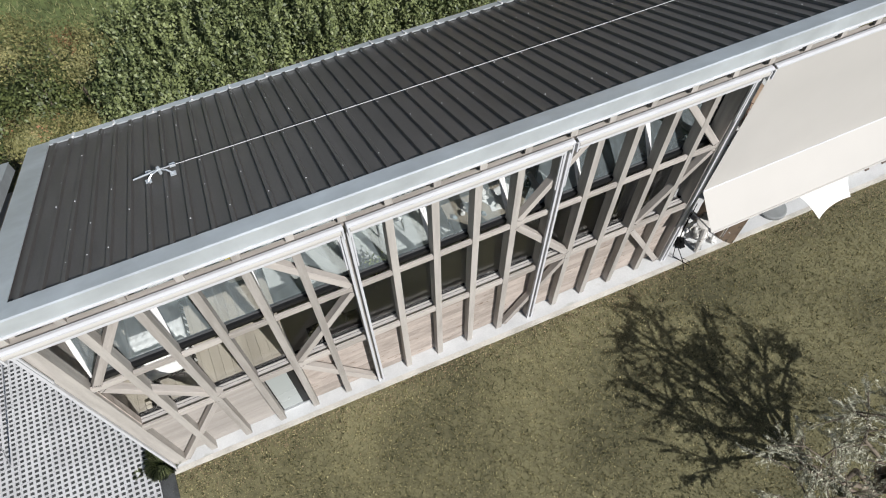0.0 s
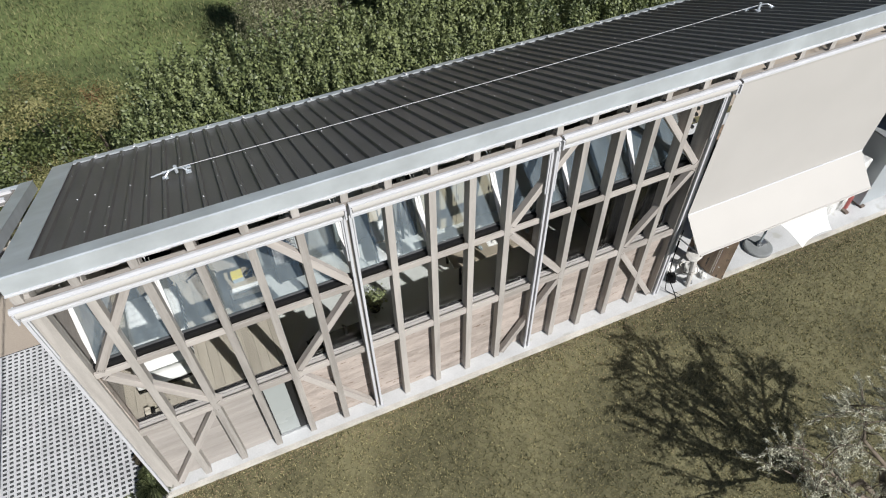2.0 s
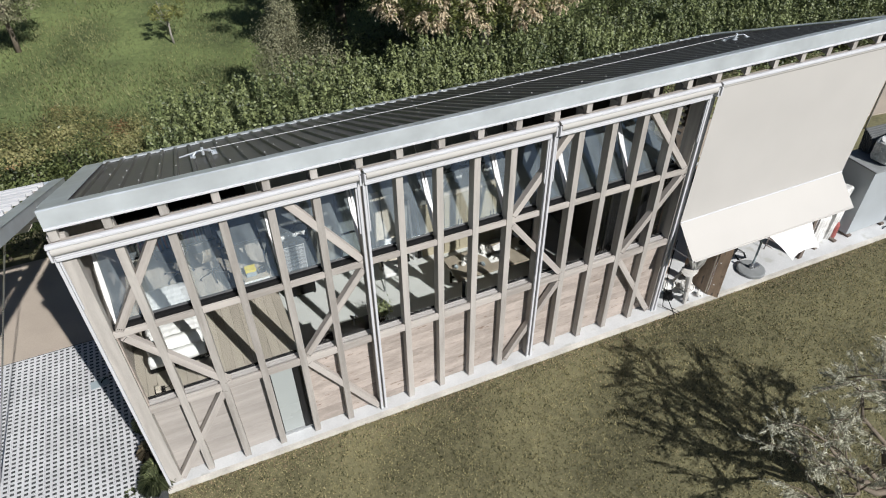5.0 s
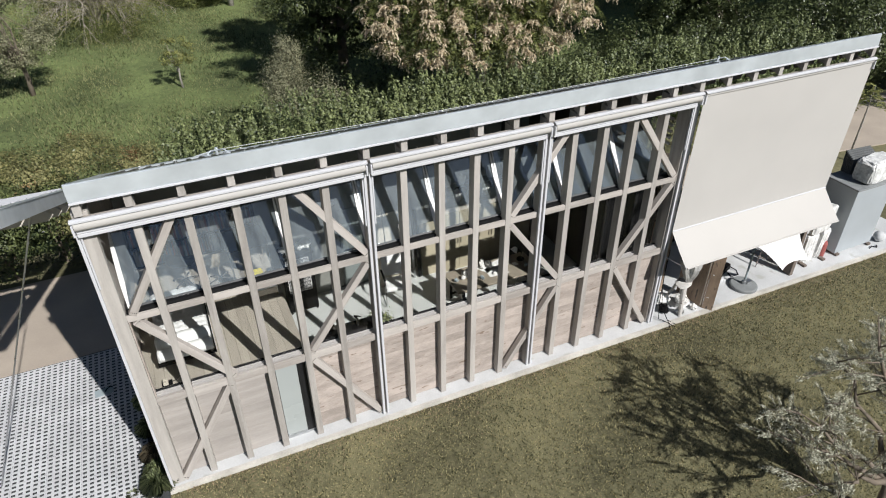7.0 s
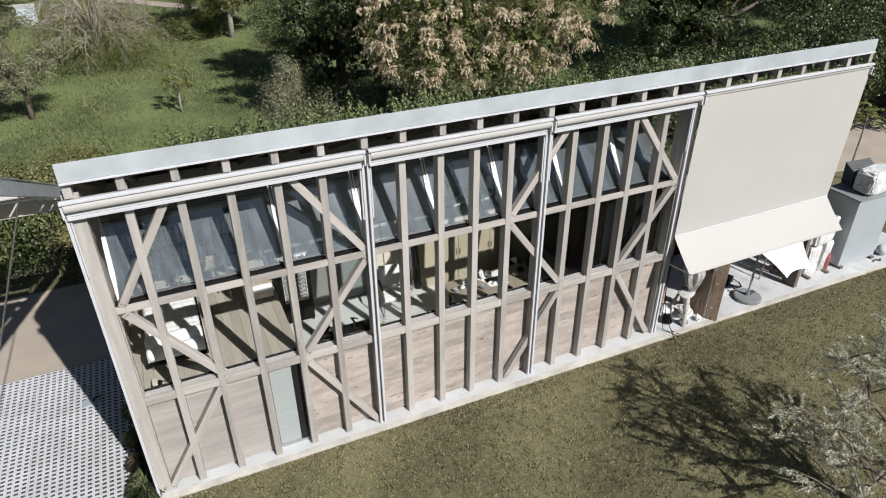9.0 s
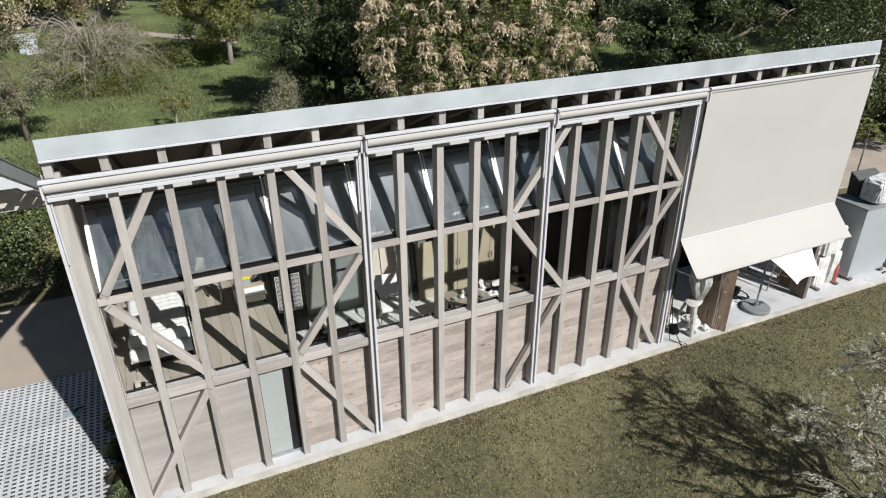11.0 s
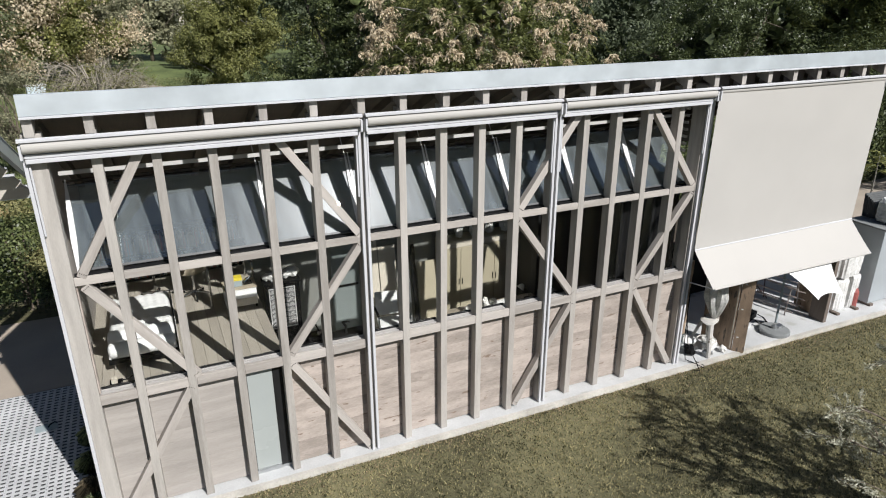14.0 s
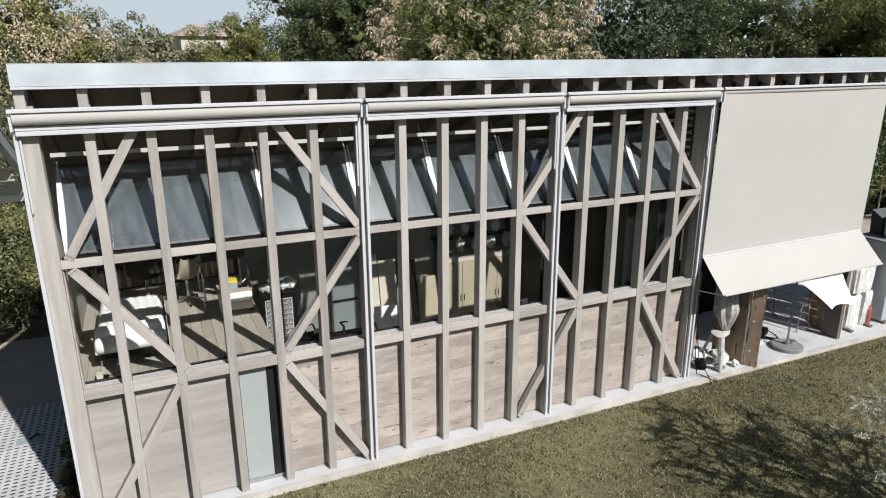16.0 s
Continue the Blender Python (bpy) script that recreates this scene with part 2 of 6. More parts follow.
def leaves(name, centres, size, mat, parent=None, aim=None, slim=0.5, spread=0.35, rng=None, along=False):
    """Folded leaf blades, one island each, at centres (n, 3). aim: the way that they face or, with along, grow."""
    n = len(centres)
    a = rng.normal(size=(n, 3))
    if aim is not None:
        unit = aim / (np.linalg.norm(aim, axis=1)[:, None] + 1e-9)
        a = a * spread + unit
    a /= np.linalg.norm(a, axis=1)[:, None] + 1e-9
    o = np.cross(a, rng.normal(size=(n, 3)))
    o /= np.linalg.norm(o, axis=1)[:, None] + 1e-9
    d, u = (a, np.cross(a, o)) if along else (np.cross(a, o), a)
    s = (size * rng.uniform(0.6, 1.3, n))[:, None]
    w = s * slim
    verts = np.stack([centres - d * s * 0.5, centres + o * w * 0.5 + u * w * 0.15, centres + d * s * 0.5, centres - o * w * 0.5 + u * w * 0.15], 1)
    return raw(name, verts.reshape(-1, 3), np.arange(4 * n).reshape(n, 4), mat, parent)


def blades(name, xy, z, height, width, mat, parent=None, rng=None, lean=0.6):
    """Grass: one slim triangle a blade."""
    n = len(xy)
    a = rng.uniform(0, math.tau, n)
    h = height * rng.uniform(0.5, 1.3, n)
    w = width * rng.uniform(0.7, 1.3, n)
    b = rng.uniform(0, math.tau, n)
    t = lean * rng.uniform(0.1, 1, n) * h
    base = np.column_stack([xy, z])
    off = np.column_stack([np.cos(a) * w, np.sin(a) * w, np.zeros(n)])
    tip = base + np.column_stack([np.cos(b) * t, np.sin(b) * t, h])
    verts = np.stack([base - off, base + off, tip], 1).reshape(-1, 3)
    return raw(name, verts, np.arange(3 * n).reshape(n, 3), mat, parent)


# ---- ground ----
def soft_steps(a, b, n):
    return [a + (b - a) * i / n for i in range(n + 1)]


def make_ground():
    xs = np.array([-1500, -600, -250, -120, -70, -45] + soft_steps(-30, 40, 70) + [60, 90, 150, 300, 700, 1500], float)
    ys = np.array([-1500, -500, -150, -60, -30] + soft_steps(-15, 60, 75) + [80, 120, 200, 400, 900, 2500], float)
    gx, gy = np.meshgrid(xs, ys)
    bumps = np.array([noise.noise((float(x) * 0.35, float(y) * 0.35, 3.0)) for x, y in zip(gx.ravel(), gy.ravel())]).reshape(gx.shape)
    gz = ground_z(gx, gy) + bumps * np.where(gy > 11, 0.12, 0.0)
    nx, ny = len(xs), len(ys)
    v = np.column_stack([gx.ravel(), gy.ravel(), gz.ravel()])
    i = (np.arange(ny - 1)[:, None] * nx + np.arange(nx - 1)[None, :]).ravel()
    f = np.column_stack([i, i + 1, i + 1 + nx, i + nx])
    return raw("ground", v, f, SOIL)


SOIL = material("lawn_soil", (0.062, 0.060, 0.030), 0.95, vary=0.45, scale=0.45, fine=9, bump=0.02, tint=(0.15, 0.138, 0.074))
MEADOW = material("meadow_floor", (0.066, 0.088, 0.033), 0.95, vary=0.4, scale=0.4, fine=6, bump=0.02, tint=(0.14, 0.175, 0.062))
ground = make_ground()
ground.data.materials.append(MEADOW)
for face in ground.data.polygons:
    if face.center.y > 8.6:
        face.material_index = 1
tagged(ground, "mown lawn and rough green field on gently rising land", "ground", kind="structure")

GRASS = material("lawn_grass", (0.074, 0.086, 0.032), 0.7, vary=0.55, scale=0.4, fine=3.0, tint=(0.292, 0.258, 0.138), island=0.9, leaf=0.25)
FIELD = material("field_grass", (0.085, 0.120, 0.043), 0.7, vary=0.4, scale=0.3, fine=1.5, tint=(0.222, 0.226, 0.105), island=0.4, leaf=0.3)


def slab_edge(x):
    return -0.115 - 0.013 * np.maximum(np.asarray(x, float), 0)


def make_lawn():
    rng = np.random.default_rng(5)
    n = 400000
    xy = np.column_stack([rng.uniform(-0.2, 21, n), rng.uniform(-9, 0, n)])
    wave = np.array([0.05 * noise.noise((float(a) * 3.1, 0.0, 4.0)) + 0.03 * noise.noise((float(a) * 11.0, 0.0, 9.0)) for a in xy[:, 0]])
    keep = (xy[:, 1] < slab_edge(xy[:, 0]) - 0.025 + wave) & (xy[:, 1] > -6.5)
    xy = xy[keep]
    clump = np.array([noise.noise((float(a) * 5.5, float(b) * 5.5, 1.0)) + 0.6 * noise.noise((float(a) * 14, float(b) * 14, 7.0)) for a, b in xy])
    near = 0.026 * (1.0 + 0.9 * np.clip(clump, -0.7, 1.2))
    # thinner cover of broad blades on the lawn out of the flown strip
    m = 120000
    out = np.column_stack([rng.uniform(-8, 30, m), rng.uniform(-16, -0.7, m)])
    out = out[(out[:, 1] < -6.5) | (out[:, 0] < -0.2) | (out[:, 0] > 21)]
    out = out[~((out[:, 0] > -5.1) & (out[:, 0] < 0) & (out[:, 1] > -0.85))]
    every = np.vstack([xy, out])
    tall = np.concatenate([near, np.full(len(out), 0.034)])
    wide = np.concatenate([np.full(len(xy), 0.008), np.full(len(out), 0.014)])
    return blades("lawn", every, ground_z(every[:, 0], every[:, 1]), tall, wide, GRASS, rng=rng, lean=1.2)


LITTER = material("dry_leaf", (0.17, 0.115, 0.07), 0.8, vary=0.4, tint=(0.28, 0.205, 0.13), island=0.8)


def make_litter():
    rng = np.random.default_rng(15)
    n = 6500
    x = rng.uniform(0, 18, n)
    y = slab_edge(x) - 0.02 - np.where(rng.uniform(0, 1, n) < 0.75, rng.exponential(0.22, n), rng.uniform(0, 6.3, n))
    z = ground_z(x, y) + 0.03
    flat = np.tile(np.array([[0.0, 0.0, 1.0]]), (n, 1))
    return leaves("leaf_litter", np.column_stack([x, y, z]), 0.024, LITTER, None, flat, 0.6, 0.25, rng)


tagged(make_litter(), "small dry brown leaves scattered on the lawn", "leaves", kind="stuff")
tagged(make_lawn(), "short dry brownish-green lawn grass", "grass", kind="stuff")


def make_field():
    rng = np.random.default_rng(6)
    n = 250000
    xy = np.column_stack([rng.uniform(-13, 31, n), 9.6 + 36 * rng.uniform(0, 1, n) ** 1.5])
    return blades("field_grass", xy, ground_z(xy[:, 0], xy[:, 1]) - 0.02, 0.13, 0.019, FIELD, rng=rng, lean=1.2)


tagged(make_field(), "rough green meadow grass behind the hedge", "grass", kind="stuff")

# concrete plinth and floor of the building, one slab
apron = part("pavement", slab([(-0.03, -0.12), (8.0, -0.225), (17.9, -0.355), (19.0, 0.6), (19.0, 4.3), (-0.03, 4.3)], -0.25, -0.005), CONCRETE)
tagged(apron, "pale concrete slab edging the building", "pavement", kind="structure")
kerb = part("kerb", slab([(-0.028, -0.123), (8.0, -0.228), (17.89, -0.358), (17.94, -0.285), (8.0, -0.153), (-0.028, -0.052)], -0.2, 0.0), KERB)
tagged(kerb, "sandy stained edge of the concrete slab along the lawn", "kerb", kind="structure")

path = part("path", slab([(-14, 4.24), (-0.35, 4.24), (-0.35, 4.6), (19.5, 4.6), (36, 2.5), (36, 8.6), (19, 6.2), (0.1, 6.2), (-0.2, 7.6), (-14, 7.6)], -0.2, -0.05), PATHMAT)
tagged(path, "beige sandstone paving behind the building", "pavement", kind="structure")


def make_grid_pavers():
    """Concrete grid pavers: square holes at a 0.11 by 0.094 m pitch."""
    top = thing("grid_paving", "white concrete grid pavers with soil-filled openings", "pavement", kind="structure")
    px, py, nx, ny = 0.1115, 0.094, 5, 4
    bm = bmesh.new()
    w, d = px * nx - 0.0015, py * ny - 0.0015
    hx, hy = 0.035, 0.029
    z1, z0 = 0.0, -0.06
    xs, ys = [0.0], [0.0]
    for i in range(nx):
        c = (i + 0.5) * px - 0.002
        xs += [c - hx, c + hx]
    for j in range(ny):
        c = (j + 0.5) * py - 0.002
        ys += [c - hy, c + hy]
    xs.append(w)
    ys.append(d)
    top_v = [[bm.verts.new((x, y, z1)) for x in xs] for y in ys]
    low_v = [[bm.verts.new((x, y, z0)) for x in xs] for y in ys]
    for j in range(len(ys) - 1):
        for i in range(len(xs) - 1):
            hole = i % 2 == 1 and j % 2 == 1
            if not hole:
                bm.faces.new((top_v[j][i], top_v[j][i + 1], top_v[j + 1][i + 1], top_v[j + 1][i]))
            else:
                a = [(j, i), (j, i + 1), (j + 1, i + 1), (j + 1, i)]
                for (p, q) in zip(a, a[1:] + a[:1]):
                    bm.faces.new((top_v[p[0]][p[1]], top_v[q[0]][q[1]], low_v[q[0]][q[1]], low_v[p[0]][p[1]]))
    first = None
    for i in range(8):
        for j in range(13):
            x, y = -0.30 - (i + 1) * px * nx, 4.2 - (j + 1) * py * ny
            if first is None:
                first = part("paver", bm, PAVER, top)
                first.matrix_basis = pose(x, y, -0.045)
            else:
                twin(first, pose(x, y, -0.045 + random.uniform(-0.0006, 0.0006)))


make_grid_pavers()
bed = part("paver_bed", box(-5.0, -0.04, -0.8, 4.23, -0.2, -0.0585), material("dark_gravel_soil", (0.058, 0.061, 0.062), 0.95, vary=0.4, fine=40))
tagged(bed, "dark soil under the grid pavers", "ground", kind="structure")

# ---- the timber front ----
STUDS = [0.73, 1.37, 2.01, 2.65, 3.285, 4.51, 5.15, 5.775, 6.405, 7.635, 8.275, 8.905, 9.58]
POSTS = [3.92, 7.06]
LINES = [0.135] + STUDS[:5] + [3.92] + STUDS[5:9] + [7.06] + STUDS[9:] + [10.18]
LOW, HIGH = 1.925, 3.612


def make_front():
    top = thing("wall_front", "front of pale weathered timber posts, rails and diagonal braces", "wall", kind="structure")
    first = None
    for x in STUDS + POSTS:
        if first is None:
            first = part("stud", box(-0.055, 0.055, 0, 0.18, -0.004, 5.42, 0.006), TIMBER, top)
            first.matrix_basis = pose(x, 0, 0)
        else:
            twin(first, pose(x, 0, 0))
    part("corner_post", box(0.035, 0.235, 0, 0.18, -0.004, 5.42, 0.006), TIMBER, top)
    part("end_post", box(10.11, 10.25, 0, 0.30, -0.004, 5.42, 0.006), TIMBER, top)
    edges = [(0.235, 0.73 - 0.055)]
    for a, b in zip(LINES[1:], LINES[2:]):
        edges.append((a + 0.055, b - 0.055 if b < 10 else 10.11))
    for z, tall in ((LOW, 0.07), (HIGH, 0.052)):
        for a, b in edges:
            part("rail", box(a + 0.001, b - 0.001, 0.006, 0.052, z - tall, z + tall, 0.005), TIMBER_X, top)
    # diagonal braces, from (x, z) to (x, z)
    for (xa, za), (xb, zb) in [((1.20, 5.14), (0.32, 3.66)), ((0.33, 3.54), (1.46, 1.99)), ((1.36, 1.86), (0.24, 0.02)),
                               ((2.80, 5.14), (3.86, 3.66)), ((3.86, 3.54), (2.72, 1.99)), ((2.72, 1.86), (3.87, 0.02)),
                               ((7.52, 5.14), (6.46, 3.66)), ((6.46, 3.54), (7.62, 1.99)), ((7.62, 1.86), (6.52, 0.06)),
                               ((8.98, 5.14), (10.08, 3.66)), ((10.08, 3.54), (8.96, 1.99)), ((8.96, 1.86), (10.06, 0.02))]:
        d = Vector((xb - xa, 0, zb - za))
        b = part("brace", box(0, d.length, 0.004, 0.115, -0.055, 0.055, 0.005), TIMBER_X, top)
        u = d.normalized()
        b.matrix_basis = Matrix(((u.x, 0, -u.z, xa), (0, 1, 0, 0), (u.z, 0, u.x, za), (0, 0, 0, 1)))
        for s in (0.03, d.length - 0.05):
            k = bmesh.new()
            for i in range(4):
                r = bmesh.ops.create_cone(k, segments=6, radius1=0.007, radius2=0.006, depth=0.008, cap_ends=True)
                bmesh.ops.rotate(k, verts=r["verts"], cent=(0, 0, 0), matrix=Matrix.Rotation(radians(90), 3, "X"))
                bmesh.ops.translate(k, verts=r["verts"], vec=(s, 0.002, -0.036 + 0.024 * i))
            part("screw_row", k, BLACK, b)
    return top


front = make_front()


def make_cladding():
    top = thing("wall_lower", "lower wall of horizontal timber planks with knots", "wall", kind="structure")
    spans = [(0.235, 0.675)] + [(a + 0.055, b - 0.055) for a, b in zip(LINES[1:-1], LINES[2:])]
    first = {}
    for k, (a, b) in enumerate(spans):
        if abs(a - 2.065) < 0.01:
            continue
        for j in range(10):
            h = 0.1835
            key = (k < 3, round(b - a, 2))
            m = pose(a + 0.001, 0.152 + random.uniform(-0.002, 0.002), 0.02 + j * h)
            if key not in first:
                first[key] = part("plank", box(0, b - a - 0.002, 0, 0.03, 0, h - (0.0012 if k < 3 else 0.003)), PLYBOARD if k < 3 else BOARD, top)
                first[key].matrix_basis = m
            else:
                twin(first[key], m)


make_cladding()

# ---- windows and door of the front ----
def make_windows():
    n = 0
    for a, b in zip([0.235] + [x + 0.055 for x in LINES[1:-1]], [x - 0.055 for x in LINES[1:-1]] + [10.11]):
        n += 1
        w = thing("window_%d" % n, "clear fixed pane set behind the timber rails", "window", kind="structure")
        part("window_sill", box(a + 0.002, b - 0.002, 0.100, 0.140, LOW - 0.03, LOW + 0.060, 0.003), SILL, w, "pale metal sill strip")
        part("glazing_bead", box(a + 0.002, b - 0.002, 0.150, 0.178, LOW - 0.03, LOW + 0.072, 0.003), SILL, w, "pale metal bead")
        part("gasket", box(a + 0.002, b - 0.002, 0.140, 0.150, LOW - 0.03, LOW + 0.048), BLACK, w)
        part("window_frame", box(a + 0.002, b - 0.002, 0.178, 0.225, LOW - 0.03, LOW + 0.086), BLACK, w)
        part("window_head", box(a + 0.002, b - 0.002, 0.130, 0.205, HIGH - 0.045, HIGH + 0.046), BLACK, w)
        part("pane", box(a - 0.05, b + 0.05, 0.186, 0.192, LOW + 0.0861, HIGH - 0.0455), GLASS, w).visible_shadow = False


make_windows()
tagged(part("trim", box(0.236, 0.252, 0.055, 0.176, LOW + 0.075, HIGH - 0.055, 0.002), BOARD), "pale wooden lining beside the end pane", "trim", kind="structure")


def stile(xa, xb, h):
    """A thin bar that narrows towards both ends, in the plane of a sash."""
    bm = bmesh.new()
    mid = (xa + xb) / 2
    rows = []
    for v, k in ((0.0, 0.35), (h * 0.35, 1.0), (h * 0.72, 0.9), (h + 0.06, 0.25)):
        hw = (xb - xa) / 2 * k
        rows.append([bm.verts.new((mid + s * hw, v, d)) for s, d in ((-1, -0.030), (1, -0.030), (1, -0.014), (-1, -0.014))])
    for r0, r1 in zip(rows, rows[1:]):
        for i in range(4):
            bm.faces.new((r0[i], r0[(i + 1) % 4], r1[(i + 1) % 4], r1[i]))
    bm.faces.new(rows[0][::-1])
    bm.faces.new(rows[-1])
    return bm


def make_sashes():
    """Bottom-hung top lights, tilted far inwards."""
    marks = [0.26, 1.37, 2.65, 3.92, 5.15, 6.405, 7.635, 8.905, 10.10]
    n = 20
    foot, head = Vector((0, 0.185, 3.675)), Vector((0, 0.735, 4.64))
    up = (head - foot).normalized()
    out = Vector((0, -up.z, up.y))
    for a, b in zip(marks, marks[1:]):
        n += 1
        w = thing("window_%d" % n, "bottom-hung top light tilted open inwards, reflecting sky", "window", kind="structure")
        wd, h = b - a - 0.05, (head - foot).length
        m = Matrix((( 1, 0, 0, a + 0.025), (0, up.y, -out.y, foot.y), (0, up.z, -out.z, foot.z), (0, 0, 0, 1)))
        fr = bmesh.new()
        box(0, wd, 0, 0.03, -0.02, 0.02, bm=fr)
        box(0, wd, h - 0.012, h, -0.012, 0.012, bm=fr)
        box(0, 0.012, 0.03, h - 0.012, -0.012, 0.012, bm=fr)
        box(wd - 0.012, wd, 0.03, h - 0.012, -0.012, 0.012, bm=fr)
        part("sash_frame", fr, SASHEDGE, w).matrix_basis = m
        pane = part("pane", box(0.012, wd - 0.012, 0.03, h - 0.012, -0.004, 0.004), SASHGLASS, w)
        pane.matrix_basis, pane.visible_shadow = m, False
        # white stile along the joint of two sashes, with its pull rod
        left = part("stile", stile(-0.028, 0.040 if a < 1 else 0.012, h), WHITEBAR, w, "white metal stile")
        left.matrix_basis = m
        if b < 10:
            right = part("stile", stile(wd - 0.030, wd + 0.020, h), WHITEBAR, w, "white metal stile")
            right.matrix_basis = m
            top = head + up * 0.34
            part("stay_rod", tube([(b - 0.03, head.y, head.z + 0.02), (b - 0.045, top.y, top.z)], 0.007, 6), WHITEBAR, w)


make_sashes()

door = thing("door_1", "closed frosted glass door in a slim metal frame", "door", kind="structure")
part("door_frame", box(2.066, 2.594, 0.14, 0.17, 0.0, 0.05), STEEL, door)
part("door_leaf", box(2.085, 2.445, 0.15, 0.165, 0.075, 1.852), FROST, door)
part("bottom_rail", box(2.085, 2.445, 0.142, 0.168, 0.052, 0.073, 0.003), STEEL, door)
part("door_jamb", box(2.066, 2.083, 0.14, 0.17, 0.052, 1.853), BLACK, door)
part("door_jamb", box(2.447, 2.594, 0.146, 0.17, 0.052, 1.853), BLACK, door)

GREYBAR = material("grey_painted_bar", (0.50, 0.49, 0.47), 0.6, vary=0.05)
head = thing("window_30", "pale transom bar across the top lights", "window", kind="structure")
part("transom", box(0.24, 10.1, 0.705, 0.745, 4.775, 4.825), GREYBAR, head)
part("transom", box(0.24, 10.1, 0.95, 0.98, 4.62, 4.65), DARKWOOD, head)

vent = thing("window_31", "slatted vent between the last pane and the end post", "vent", kind="structure")
for i in range(7):
    part("slat", box(10.03, 10.075, 0.31, 0.62, 4.22 + 0.125 * i, 4.26 + 0.125 * i), TIMBER, vent)

# ---- roof ----
RY0, RZ0, RY1, RZ1 = -0.10, 5.842, 4.33, 3.892
SLOPE = (RZ1 - RZ0) / (RY1 - RY0)


def roof_z(y):
    return RZ0 + SLOPE * (y - RY0)


def make_roof():
    top = thing("roof", "dark ribbed metal roof with galvanised edge flashings", "roof", kind="structure")
    x0, x1 = 0.08, 14.58
    part("roof_sheet", prism([(RY0 + 0.02, roof_z(RY0 + 0.02) - 0.01), (RY1 - 0.02, roof_z(RY1 - 0.02) - 0.01),
                              (RY1 - 0.02, roof_z(RY1 - 0.02) - 0.05), (RY0 + 0.02, roof_z(RY0 + 0.02) - 0.05)], x0 + 0.02, x1 - 0.02), ROOF, top)
    first = None
    count = 59
    for i in range(count):
        x = 0.4675 + i * 0.2325
        if first is None:
            bm = bmesh.new()
            q = []
            for y in (RY0 + 0.24, RY1 - 0.14):
                z = roof_z(y) - 0.012
                q.append([bm.verts.new((dx, y, z + dz)) for dx, dz in ((-0.038, 0), (-0.022, 0.042), (0.022, 0.042), (0.038, 0))])
            for k in range(3):
                bm.faces.new((q[0][k], q[0][k + 1], q[1][k + 1], q[1][k]))
            bm.faces.new(q[0][::-1])
            bm.faces.new(q[1])
            first = part("roof_rib", bm, ROOF, top)
            first.matrix_basis = pose(x, 0, 0)
        else:
            twin(first, pose(x, 0, 0))
    # edge flashings: front fascia with its cap, both verges, rear gutter strip
    part("fascia", prism([(-0.115, 5.625), (-0.135, 5.635), (-0.120, 5.858), (-0.10, 5.868), (0.17, roof_z(0.17) + 0.034),
                          (0.17, roof_z(0.17) + 0.026), (-0.095, 5.842), (-0.105, 5.65)], x0, x1), ZINC, top)
    part("drip_edge", prism([(-0.155, 5.605), (-0.155, 5.625), (-0.11, 5.632), (-0.11, 5.622)], x0, x1), ALU, top)
    for xa, xb, nm in ((x0 - 0.035, x0 + 0.295, "verge_flashing"), (x1 - 0.295, x1 + 0.035, "verge_flashing")):
        part(nm, prism([(0.165, roof_z(0.165) + 0.032), (RY1, roof_z(RY1) + 0.032), (RY1, roof_z(RY1) - 0.16), (RY1 - 0.01, roof_z(RY1) - 0.16),
                        (RY1 - 0.01, roof_z(RY1) + 0.02), (0.165, roof_z(0.165) + 0.022)], xa, xb), ZINC, top)
    part("gutter", prism([(RY1 - 0.13, roof_z(RY1 - 0.13) + 0.0), (RY1 - 0.13, roof_z(RY1 - 0.13) + 0.03), (RY1 + 0.005, roof_z(RY1) + 0.045),
                          (RY1 + 0.005, roof_z(RY1) - 0.15), (RY1, roof_z(RY1) - 0.15), (RY1 - 0.01, roof_z(RY1) + 0.02)], x0 + 0.30, x1 - 0.30), ZINC, top)
    clip = None
    for i in range(22):
        m = pose(0.75 + i * 0.63, RY1 - 0.07, roof_z(RY1 - 0.07) + 0.045, math.degrees(math.atan(SLOPE)))
        if clip is None:
            clip = part("gutter_clip", box(-0.014, 0.014, -0.10, 0.09, -0.004, 0.012), WHITE, top)
            clip.matrix_basis = m
        else:
            twin(clip, m)
    bm = bmesh.new()
    rng = random.Random(3)
    for i in range(count):
        x = 0.4675 + i * 0.2325
        for y in (0.55, 1.25, 1.95, 2.65, 3.35, 3.95):
            if (i + int(y * 1.4)) % 2 == 0 or rng.random() < 0.25:
                r = bmesh.ops.create_cone(bm, segments=6, radius1=0.010, radius2=0.006, depth=0.010, cap_ends=True)
                bmesh.ops.translate(bm, verts=r["verts"], vec=(x, y + rng.uniform(-0.02, 0.02), roof_z(y) + 0.028))
    tagged(part("roof_screws", bm, ALU, top), kind="stuff")
    # timber rafters with their ends under the fascia, and the dark soffit between
    first = None
